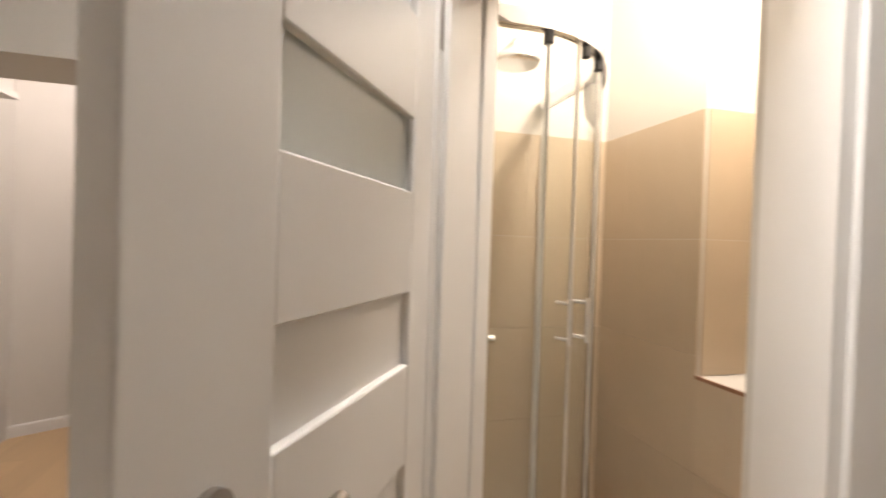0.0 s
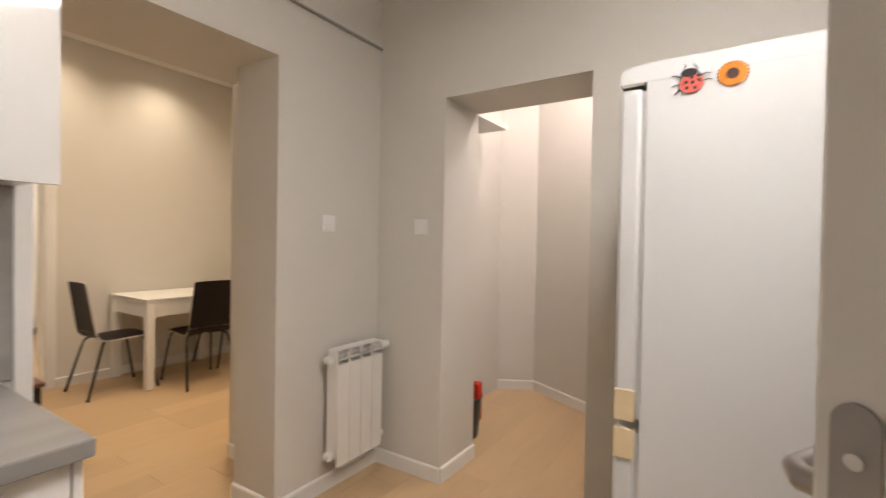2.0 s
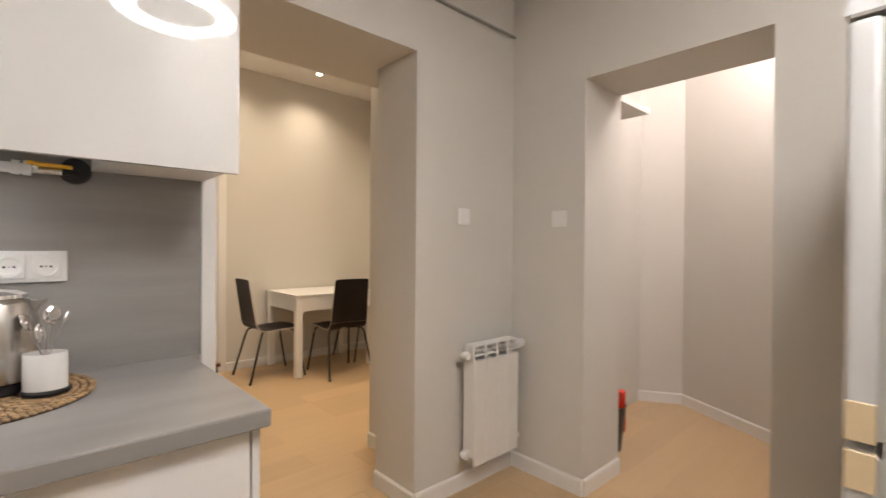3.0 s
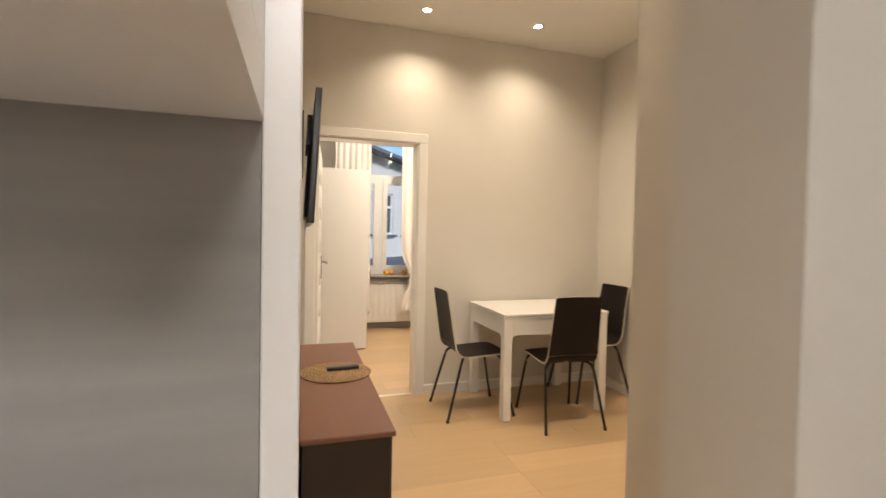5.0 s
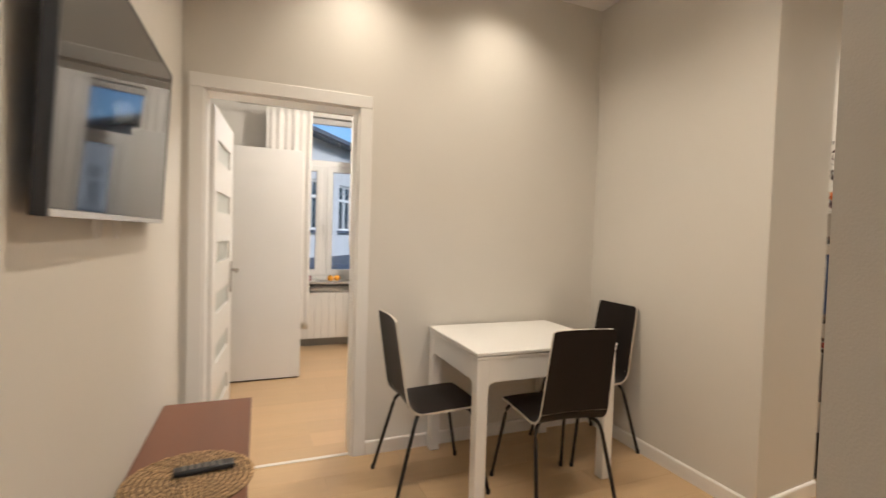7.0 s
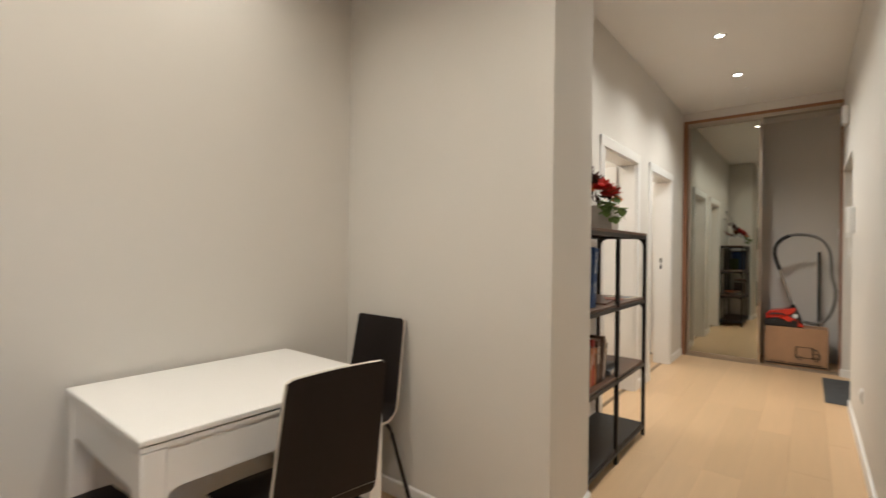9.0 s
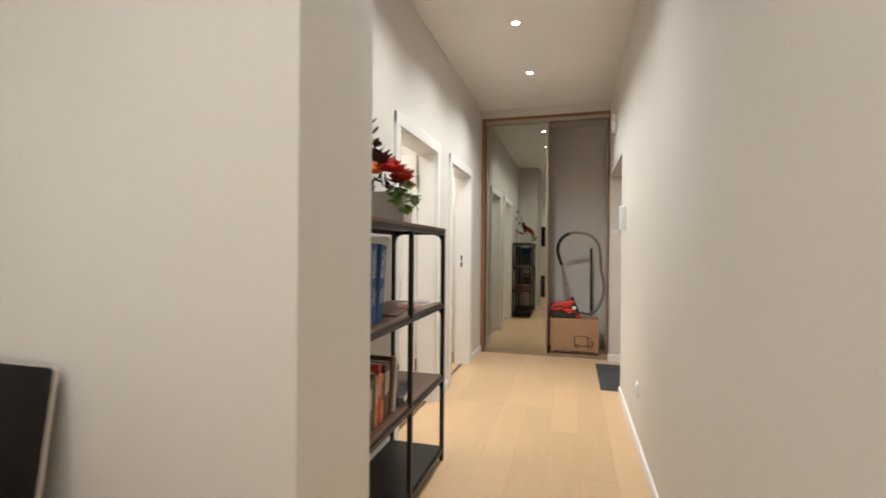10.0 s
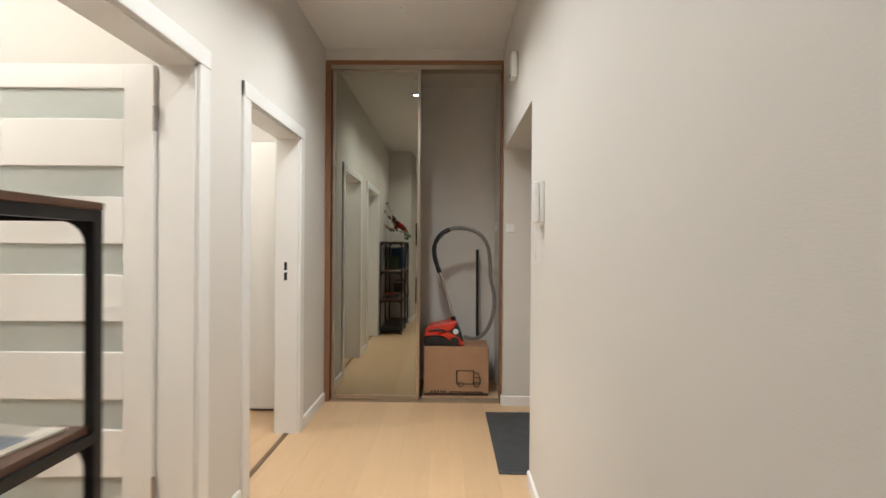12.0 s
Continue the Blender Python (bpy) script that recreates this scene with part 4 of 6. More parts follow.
def cup(name, m, tools, label):
    ob = thing(name, label, "utensil holder", "utensil holders on the worktop", at=m)
    bm = bmesh.new()
    lathe(bm, [(0.050, 0.014), (0.050, 0.112), (0.0485, 0.114), (0.0465, 0.112), (0.0465, 0.02), (0.001, 0.018)], 36, None, 0.82)
    part("cup", bm, WHITE, ob, "", True)
    bm = bmesh.new()
    lathe(bm, [(0.046, 0), (0.055, 0.002), (0.056, 0.010), (0.051, 0.015), (0.046, 0.015)], 36, None, 0.82)
    part("base", bm, BLACKP, ob, "black base ring", True)
    for kind, a, lean, length in tools:
        d = Vector((math.cos(radians(a)) * math.sin(radians(lean)), math.sin(radians(a)) * math.sin(radians(lean)), math.cos(radians(lean))))
        p = Vector((-d.x * 0.06, -d.y * 0.05, 0.03))
        q = p + d * length
        bm = bmesh.new()
        rot = d.to_track_quat("Z", "Y").to_matrix().to_4x4()
        if kind == "spoon":
            sweep(bm, [p, p.lerp(q, 0.5), q], 0.0032, 8, 0.5)
            mtx = Matrix.Translation(q + d * 0.018) @ rot @ Matrix.Diagonal((0.017, 0.006, 0.027, 1))
            bmesh.ops.create_uvsphere(bm, u_segments=16, v_segments=10, radius=1, matrix=mtx)
        elif kind == "ladle":
            sweep(bm, [p, p.lerp(q, 0.6), q], 0.004, 8, 0.6)
            mtx = Matrix.Translation(q + d * 0.022) @ rot @ Matrix.Diagonal((0.028, 0.014, 0.028, 1))
            bmesh.ops.create_uvsphere(bm, u_segments=18, v_segments=12, radius=1, matrix=mtx)
        elif kind == "fork":
            sweep(bm, [p, p.lerp(q, 0.5), q], 0.003, 8, 0.6)
            for k in range(4):
                o = rot @ Vector(((k - 1.5) * 0.006, 0, 0))
                sweep(bm, [q - d * 0.005 + o * 0.4, q + d * 0.012 + o, q + d * 0.045 + o], 0.0016, 6)
            mtx = Matrix.Translation(q + d * 0.006) @ rot @ Matrix.Diagonal((0.010, 0.003, 0.010, 1))
            bmesh.ops.create_uvsphere(bm, u_segments=12, v_segments=8, radius=1, matrix=mtx)
        elif kind == "knife":
            mtx = Matrix.Translation((p + q) / 2) @ rot
            box(bm, -0.008, 0.008, -0.0015, 0.0015, -length / 2, length / 2, mtx)
            soften(bm, 0.001, 1)
        else:
            sweep(bm, [p, q], 0.0045, 8, 0.8)
            o = rot @ Vector((0.03, 0, 0))
            sweep(bm, [q - o, q + o], 0.009, 10)
        part(kind, bm, CHROME if kind != "knife" else STEEL, ob, "", True)
    return ob


cup("utensil_holder", pose(-2.135, -0.232, CTOP + 0.010, 0, 0, -20) @ Matrix.Scale(0.82, 4), (("spoon", 160, 22, 0.15), ("spoon", 200, 30, 0.14), ("knife", 175, 14, 0.19), ("fork", 20, 22, 0.15), ("fork", 35, 30, 0.15), ("fork", 5, 16, 0.16), ("peeler", 250, 10, 0.13), ("knife", 60, 10, 0.20)), "white utensil cup full of steel cutlery")
cup("utensil_holder", pose(-1.968, -0.240, CTOP + 0.010, 0, 0, -20) @ Matrix.Scale(0.82, 4), (("ladle", 60, 8, 0.165), ("spoon", 15, 20, 0.165), ("spoon", 160, 25, 0.165), ("spoon", 150, 12, 0.12)), "white utensil cup holding steel ladle and spoons")

# ring lamp of the kitchen, hung on thin wires
ob = thing("ring_lamp", "white hanging LED ring lamp, lit", "lamp", at=pose(-1.37, -1.98, 2.50))
bm = bmesh.new()
n = 56
def ring_profile(bm, profile, shut):
    rings = []
    for k in range(n):
        a = 2 * math.pi * k / n
        rings.append([bm.verts.new((r * math.cos(a), r * math.sin(a), z)) for r, z in profile])
    for k in range(n):
        u, v = rings[k], rings[(k + 1) % n]
        for i in range(len(profile) - (0 if shut else 1)):
            j = (i + 1) % len(profile)
            bm.faces.new((u[i], v[i], v[j], u[j]))


ring_profile(bm, ((0.196, 0.004), (0.198, -0.006), (0.206, -0.012), (0.291, -0.012), (0.299, -0.006), (0.301, 0.004)), True)
part("diffuser", bm, RINGG, ob, "glowing white ring", True)
bm = bmesh.new()
ring_profile(bm, ((0.195, 0.0042), (0.302, 0.0042), (0.302, 0.032), (0.195, 0.032)), True)
part("housing", bm, WHITE, ob)
bm = bmesh.new()
cyl(bm, (0, 0, 0.38), (0, 0, 0.429), 0.07, 24)
part("ceiling_rose", bm, WHITE, ob, "", True)
for a in (90, 210, 330):
    bm = bmesh.new()
    cyl(bm, (0.25 * math.cos(radians(a)), 0.25 * math.sin(radians(a)), 0.03), (0.03 * math.cos(radians(a)), 0.03 * math.sin(radians(a)), 0.38), 0.0012, 6)
    part("wire", bm, STEEL, ob)

# waste bin with a red brush in the alcove
ob = thing("waste_bin", "small dark grey waste bin holding red dustpan", "bin", at=pose(0.60, -0.248, 0))
bm = bmesh.new()
lathe(bm, [(0.085, 0), (0.088, 0.004), (0.115, 0.26), (0.119, 0.268), (0.112, 0.268), (0.084, 0.01), (0.001, 0.008)], 28)
part("body", bm, BLACKP, ob, "", True)
boxpart("dustpan", (0.02, 0.08, -0.09, -0.02, 0.10, 0.35), RED, ob, "red plastic dustpan", bevel=0.012)

# ---------------------------------------------------------------- hall
SX0, SX1, SY0, SY1 = 1.62, 2.695, 1.86, 2.195
LEVELS = (1.355, 0.922, 0.497, 0.075)
ob = thing("shelf_unit", "open shelf of black steel frame, walnut boards", "shelf")
for x in (SX0, 2.115, SX1 - 0.022):
    for y in (SY0, SY1 - 0.022):
        p = boxpart("post", (x, x + 0.022, y, y + 0.022, 0.004, LEVELS[0]), BLACKM, ob, bevel=0.002)
        boxpart("foot", (x + 0.002, x + 0.020, y + 0.002, y + 0.020, 0, 0.006), BLACKP, p)
for i, z in enumerate(LEVELS):
    boxpart("board" if i < 3 else "steel_tray", (SX0 + 0.0225 if i else SX0, SX1 - 0.0225 if i else SX1, SY0 + 0.010 if i else SY0 - 0.002, SY1 - 0.006, z, z + 0.016), WOODS if i < 3 else BLACKM, ob, "walnut veneer board" if i < 3 else "black steel tray", bevel=0.002)
    if i:
        for y in (SY0 + 0.001, SY1 - 0.019):
            boxpart("rail", (SX0 + 0.022, 2.115, y, y + 0.018, z - 0.020, z - 0.0005), BLACKM, ob)
            boxpart("rail", (2.137, SX1 - 0.022, y, y + 0.018, z - 0.020, z - 0.0005), BLACKM, ob)
    else:
        for y in (SY0 + 0.001, SY1 - 0.019):
            boxpart("rail", (SX0 + 0.022, 2.115, y, y + 0.018, z - 0.022, z - 0.0005), BLACKM, ob)
            boxpart("rail", (2.137, SX1 - 0.022, y, y + 0.018, z - 0.022, z - 0.0005), BLACKM, ob)
    for x in (SX0, SX1 - 0.022):
        boxpart("end_rail", (x + 0.001, x + 0.021, SY0 + 0.022, SY1 - 0.022, z - 0.021, z - 0.0005), BLACKM, ob)
        if i < 3:
            for y, s in ((SY0 + 0.022, 1), (SY1 - 0.022, -1)):
                bm = bmesh.new()
                prof = [(0.0, 0.0), (0.05, 0.0)] + [(0.05 - 0.05 * math.sin(radians(a)), -0.05 + 0.05 * math.cos(radians(a))) for a in range(15, 91, 15)]
                f = [bm.verts.new((x + 0.002, y + s * u, z - 0.021 + v)) for u, v in prof]
                b = [bm.verts.new((x + 0.020, y + s * u, z - 0.021 + v)) for u, v in prof]
                bm.faces.new(f)
                bm.faces.new(b[::-1])
                for k in range(len(prof)):
                    bm.faces.new((f[k], b[k], b[(k + 1) % len(prof)], f[(k + 1) % len(prof)]))
                part("corner_gusset", bm, BLACKM, ob)

# flower box on top
ZT = LEVELS[0] + 0.016
pot = thing("flower_box", "square plaster pot of artificial red, orange flowers", "plant", at=pose(2.14, 2.005, ZT, 0, 0, -90))
bm = bmesh.new()
box(bm, -0.115, 0.115, -0.065, 0.065, 0, 0.15)
for v in bm.verts:
    if v.co.z < 0.01:
        v.co.x *= 0.96
        v.co.y *= 0.93
soften(bm, 0.006, 2)
part("pot", bm, POTW, pot, "matt off-white plaster pot", True)
rnd = random.Random(4)


def petal(bm, c, d, length, width, curl=0.3):
    """A thin folded leaf from c along d."""
    d = Vector(d).normalized()
    side = d.cross(Vector((0, 0, 1)))
    side = side.normalized() if side.length > 0.05 else Vector((1, 0, 0))
    up = side.cross(d)
    spine = [Vector(c) + d * length * t + up * length * curl * t * t for t in (0, 0.35, 0.7, 1.0)]
    wid = (0.15, 1.0, 0.75, 0.05)
    L = [bm.verts.new(p + side * width * w / 2 + up * width * 0.12 * w) for p, w in zip(spine, wid)]
    C = [bm.verts.new(p) for p in spine]
    R = [bm.verts.new(p - side * width * w / 2 + up * width * 0.12 * w) for p, w in zip(spine, wid)]
    for i in range(3):
        bm.faces.new((L[i], L[i + 1], C[i + 1], C[i]))
        bm.faces.new((C[i], C[i + 1], R[i + 1], R[i]))


def blossom(c, r, n, layers, material, label, aim=(0.2, -0.5, 0.8)):
    bm = bmesh.new()
    q = Vector(aim).to_track_quat("Z", "Y")
    for k in range(layers):
        for i in range(n):
            a = 2 * math.pi * (i + 0.5 * k) / n + rnd.uniform(-0.15, 0.15)
            tilt = 0.15 + 0.75 * k / max(1, layers)
            d = q @ Vector((math.cos(a) * math.cos(tilt), math.sin(a) * math.cos(tilt), math.sin(tilt)))
            petal(bm, Vector(c), d, r * (1 - 0.16 * k) * rnd.uniform(0.85, 1.1), r * 0.62, 0.25)
    bmesh.ops.create_icosphere(bm, subdivisions=1, radius=r * 0.22, matrix=Matrix.Translation(Vector(c) + (q @ Vector((0, 0, r * 0.25)))))
    part("blossom", bm, material, pot, label, True)


blossom((-0.028, -0.095, 0.232), 0.070, 14, 6, PETAL_O, "orange fabric blossom")
blossom((0.045, -0.045, 0.245), 0.084, 14, 6, PETAL_R, "red fabric blossom")
blossom((0.095, -0.055, 0.205), 0.072, 14, 5, PETAL_R, "red fabric blossom")
blossom((0.14, -0.07, 0.165), 0.042, 10, 3, PETAL_O, "orange fabric blossom")
bm = bmesh.new()
for i in range(26):
    a = rnd.uniform(140, 195) if i < 14 else rnd.uniform(-70, 40)
    c = (-0.08 if i < 14 else 0.07) + rnd.uniform(-0.04, 0.04), rnd.uniform(-0.07, 0.02), rnd.uniform(0.175, 0.225)
    petal(bm, c, (math.cos(radians(a)), math.sin(radians(a)) * 0.6 - 0.3, rnd.uniform(-0.1, 0.5)), rnd.uniform(0.07, 0.115), 0.040)
part("autumn_leaves", bm, mat("rust_red_leaf", (0.30, 0.045, 0.018), 0.6, var=0.3, scale=50), pot, "rust red pointed leaves")
bm = bmesh.new()
for i in range(30):
    c = (rnd.uniform(-0.12, 0.12), rnd.uniform(-0.06, 0.05), rnd.uniform(0.15, 0.21))
    petal(bm, c, (rnd.uniform(-1, 1), rnd.uniform(-1, 0.6), rnd.uniform(-0.1, 0.6)), rnd.uniform(0.04, 0.07), 0.03)
part("dark_leaves", bm, BROWNL, pot, "dark brown leaves")
for tip, n in (((-0.165, -0.02, 0.60), 8), ((-0.205, -0.03, 0.475), 5)):
    base = Vector((-0.02, 0.0, 0.18))
    mid = base.lerp(Vector(tip), 0.55) + Vector((0.05, 0, 0.02))
    pts = [base * (1 - t) ** 2 + mid * 2 * t * (1 - t) + Vector(tip) * t * t for t in [i / 9 for i in range(10)]]
    bm = bmesh.new()
    sweep(bm, pts, 0.0022, 6)
    stem = part("twig", bm, BROWNL, pot, "dark twig")
    bm = bmesh.new()
    for i in range(n):
        p = pts[min(9, 2 + i * 8 // n)]
        for s in (-1, 1):
            petal(bm, p, (s * 0.9, rnd.uniform(-0.5, 0.3), 0.35), rnd.uniform(0.036, 0.06), 0.026)
    for i in range(9 if n == 5 else 3):
        a = i * 40
        petal(bm, pts[-1], (math.cos(radians(a)), math.sin(radians(a)), 0.4), 0.045, 0.030)
    part("twig_leaves", bm, BROWNL, stem)
bm = bmesh.new()
for i in range(30):
    u = rnd.random()
    c = Vector((0.01 - 0.10 * u + rnd.uniform(-0.04, 0.04), rnd.uniform(-0.04, 0.03), 0.25 + 0.12 * u))
    petal(bm, c, (rnd.uniform(-1, 1), rnd.uniform(-1, 1), rnd.uniform(0, 0.8)), 0.055, 0.042)
part("dark_leaves", bm, BROWNL, pot, "dark brown leaf cluster")
for k in range(4):
    bm = bmesh.new()
    x = 0.075 + 0.028 * k
    x += rnd.uniform(-0.012, 0.012)
    a = Vector((x * 0.8, -0.05 - 0.02 * rnd.random(), 0.155 + 0.015 * rnd.random()))
    pts = [a, a + Vector((0.02, -0.035, 0.0)), a + Vector((0.03, -0.05, -0.06)), a + Vector((0.035 + 0.01 * k, -0.045, -0.07 - 0.07 * rnd.random()))]
    sweep(bm, pts, 0.0012, 5)
    vine = part("ivy_stem", bm, LEAF, pot)
    for i in range(3):
        p = pts[1].lerp(pts[3], min(1, i / 3 + rnd.uniform(-0.15, 0.15))) + Vector((rnd.uniform(-0.012, 0.012), rnd.uniform(-0.01, 0.01), 0))
        tw_ = rnd.uniform(-0.7, 0.7)
        bm = bmesh.new()
        for s in (-0.9, 0, 0.9):
            petal(bm, p, (math.sin(s + tw_) * 0.9 + 0.2, -0.6, -math.cos(s + tw_) * 0.7), (0.044 if s else 0.060) * rnd.uniform(0.8, 1.2), 0.046, 0.1)
        part("ivy_leaf", bm, LEAF, vine)

# blue volumes
LETTER = mat("silver_print", (0.55, 0.60, 0.68), 0.5, var=0.15, scale=120)
for i in range(3):
    x = 1.70 + i * 0.066
    b = thing("book", "thick blue cloth-bound volume with white lettering bars", "book", "blue volumes on the shelf", at=pose(x, 1.915, LEVELS[1] + 0.0165, 0, 6 * (i == 2) + 1.5, 0))
    bm = bmesh.new()
    box(bm, 0, 0.060, 0, 0.20, 0, 0.335)
    soften(bm, 0.006, 3)
    part("cover", bm, BLUEB, b, "", True)
    boxpart("page_block", (0.006, 0.054, 0.012, 0.196, 0.3346, 0.3358), PAPER, b, "")
    for z0, z1, cols, wide in ((0.190, 0.308, 2, 0.013), (0.080, 0.150, 3, 0.0075)):
        for c in range(cols):
            z = z0 + 0.004 * c
            while z < z1 - 0.004 * ((c * 3 + i) % 4):
                hgt = rnd.choice((0.005, 0.007, 0.009)) * (1 if cols == 2 else 0.6)
                x0 = 0.030 + (c - cols / 2) * (wide + 0.003) + 0.0015
                boxpart("letter_bar", (x0 + wide * rnd.choice((0, 0.12, 0.3)), x0 + wide * rnd.choice((0.75, 0.9, 1.0)), -0.0006, 0.0002, z, z + hgt), LETTER, b)
                z += hgt + (0.0022 if rnd.random() > 0.15 else 0.008)
SPINES = [(0.55, 0.10, 0.04), (0.62, 0.58, 0.50), (0.10, 0.09, 0.085), (0.07, 0.05, 0.04), (0.60, 0.22, 0.07), (0.40, 0.05, 0.04), (0.58, 0.19, 0.06), (0.09, 0.05, 0.035), (0.10, 0.06, 0.045), (0.12, 0.07, 0.05), (0.60, 0.55, 0.48), (0.06, 0.04, 0.035)]
x = 1.672
for i, c in enumerate(SPINES):
    w = 0.018 + 0.016 * rnd.random()
    h = 0.20 + 0.055 * rnd.random()
    m = mat("book_spine_%d" % i, c, 0.5, var=0.12, scale=25)
    b = thing("book", ("orange", "cream", "charcoal", "dark brown")[(0, 1, 2, 3, 0, 0, 0, 3, 3, 3, 1, 3)[i]] + " paperback standing upright on the shelf", "book", "books on the shelf", at=pose(x, 1.905 + 0.008 * rnd.random(), LEVELS[2] + 0.0165, 0, 3 + 5 * (i > 8), 0))
    bm = bmesh.new(); box(bm, 0, w, 0, 0.15, 0, h); soften(bm, 0.0015, 1)
    part("cover", bm, m, b, "", True)
    boxpart("page_block", (0.002, w - 0.002, 0.004, 0.151, h - 0.0006, h + 0.0006), PAPER, b)
    boxpart("title_bar", (w * 0.3, w * 0.7, -0.0007, 0.0002, h * 0.45, h * 0.85), PAPER if i % 3 else INK, b)
    x += w + 0.0035
for nm, lab, d, mt, rz in (("book", "grey hardback lying flat on the shelf", (2.12, 1.90, 0.19, 0.26, 0.030), mat("grey_cover", (0.16, 0.16, 0.17), 0.5, var=0.2, scale=20), 10),
                           ("book", "orange paperback lying on a grey book", (2.10, 1.93, 0.17, 0.24, 0.028), mat("orange_cover", (0.62, 0.20, 0.08), 0.5, var=0.2, scale=20), 24)):
    z = LEVELS[2] + 0.0165 + (0.031 if "orange" in lab else 0)
    b = thing(nm, lab, "book", at=pose(d[0], d[1], z, 0, 0, rz))
    boxpart("cover", (0, d[3], 0, d[2], 0, d[4]), mt, b, bevel=0.003)
    boxpart("page_block", (0.004, d[3] - 0.004, -0.0006, d[2] + 0.0006, 0.004, d[4] - 0.004), PAPER, b)
b = thing("notebook", "thin brown folder lying flat on the shelf", "folder", at=pose(2.03, 1.905, LEVELS[1] + 0.0165, 0, 0, 8))
boxpart("cover", (0, 0.38, 0, 0.22, 0, 0.010), mat("brown_leatherette", (0.16, 0.085, 0.055), 0.45, var=0.15, scale=30, bump=0.2), b, bevel=0.003)
b = thing("leaflet", "salmon pink folded leaflet on the shelf board", "leaflet", at=pose(2.27, 1.885, LEVELS[1] + 0.0275, 0, 0, 24))
boxpart("sheet", (0, 0.15, 0, 0.10, 0, 0.003), mat("salmon_print", (0.50, 0.17, 0.12), 0.5, var=0.25, scale=30), b)
b = thing("magazine", "pale printed leaflet lying on the shelf board", "magazine", at=pose(2.44, 1.915, LEVELS[1] + 0.0165, 0, 0, -6))
boxpart("sheet", (0, 0.21, 0, 0.15, 0, 0.004), PAPER, b)
boxpart("picture", (0.03, 0.16, 0.02, 0.10, 0.004, 0.0046), mat("grey_blue_print", (0.25, 0.27, 0.30), 0.5, var=0.3, scale=30), b)
b = thing("book", "small green and orange paperback beside blue volumes", "book", at=pose(1.915, 2.0, LEVELS[1] + 0.0165, 0, 2, 0))
boxpart("cover", (0, 0.03, 0, 0.13, 0, 0.20), mat("green_cover", (0.10, 0.15, 0.05), 0.5, var=0.4, scale=12), b, bevel=0.002)

# sliding wardrobe
WX = 5.60
wd = thing("wardrobe_frame", "built-in wardrobe frame with brown wood lining", "wardrobe")
boxpart("side_post", (WX - 0.01, WX + 0.62, Y_HL - 0.048, Y_HL - 0.003, 0, 2.82), BROWNWD, wd, "", bevel=0.002)
boxpart("side_post", (WX - 0.01, WX + 0.10, Y_HALL + 0.003, Y_HALL + 0.018, 0, 2.82), BROWNWD, wd, "", bevel=0.002)
boxpart("head_board", (WX - 0.012, WX + 0.10, Y_HALL + 0.003, Y_HL - 0.003, 2.80, 2.835), BROWNWD, wd, "", bevel=0.002)
boxpart("top_track", (WX - 0.004, WX + 0.09, Y_HALL + 0.019, Y_HL - 0.049, 2.762, 2.80), ALU, wd, "aluminium top track")
boxpart("floor_track", (WX - 0.006, WX + 0.085, Y_HALL + 0.019, Y_HL - 0.049, 0, 0.008), ALU, wd, "aluminium floor track")
for dx in (0.0, 0.036, 0.072):
    boxpart("track_rib", (WX - 0.004 + dx, WX + 0.001 + dx, Y_HALL + 0.019, Y_HL - 0.049, 0.008, 0.016), ALU, wd)
bm = bmesh.new()
box(bm, WX - 0.012, 6.25, Y_HALL + 0.003, Y_HL - 0.003, 2.836, TOP)
structure("wall_above_wardrobe", bm, PAINT, "painted bulkhead above the wardrobe")


def sliding_door(y0, y1, x, label):
    d = thing("sliding_door", label, "wardrobe door")
    boxpart("mirror", (x, x + 0.006, y0 + 0.024, y1 - 0.024, 0.052, 2.742), MIRROR, d, "bronze tinted mirror pane")
    boxpart("backing", (x + 0.0065, x + 0.016, y0 + 0.02, y1 - 0.02, 0.05, 2.745), CHESTD, d)
    boxpart("stile", (x - 0.014, x + 0.022, y0, y0 + 0.026, 0.018, 2.76), ALU, d, bevel=0.004)
    boxpart("stile", (x - 0.014, x + 0.022, y1 - 0.026, y1, 0.018, 2.76), ALU, d, bevel=0.004)
    boxpart("bottom_rail", (x - 0.006, x + 0.02, y0 + 0.026, y1 - 0.026, 0.018, 0.054), ALU, d, bevel=0.002)
    boxpart("top_rail", (x - 0.006, x + 0.02, y0 + 0.026, y1 - 0.026, 2.74, 2.76), ALU, d, bevel=0.002)
    return d


sliding_door(1.415, 2.150, WX + 0.016, "sliding wardrobe door with bronze tinted mirror, closed")
sliding_door(1.440, 2.158, WX + 0.055, "second sliding mirror door pushed behind the first")

# cardboard box inside, vacuum cleaner on it
b = thing("cardboard_box", "brown cardboard moving box with printed truck", "box", at=pose(5.93, 1.11, 0.0))
boxpart("carton", (-0.17, 0.17, -0.285, 0.275, 0.002, 0.425), CARD, b, bevel=0.003)
boxpart("flap", (-0.173, -0.168, -0.283, 0.273, 0.36, 0.43), CARD, b)
boxpart("tape", (-0.1715, -0.169, -0.28, 0.27, 0.012, 0.030), INK, b, "dark printed stripe")
for i in range(5):
    boxpart("lettering_bar", (-0.1722, -0.1705, 0.20 - i * 0.028, 0.215 - i * 0.028, 0.034, 0.052), INK, b)
boxpart("lettering_bar", (-0.1722, -0.1705, -0.24, 0.05, 0.036, 0.044), INK, b)


def ink(p, q, w=0.006):
    bm = bmesh.new()
    sweep(bm, [(-0.1715, *p), (-0.1715, *q)], w, 6, 0.5)
    part("truck_print", bm, INK, b)


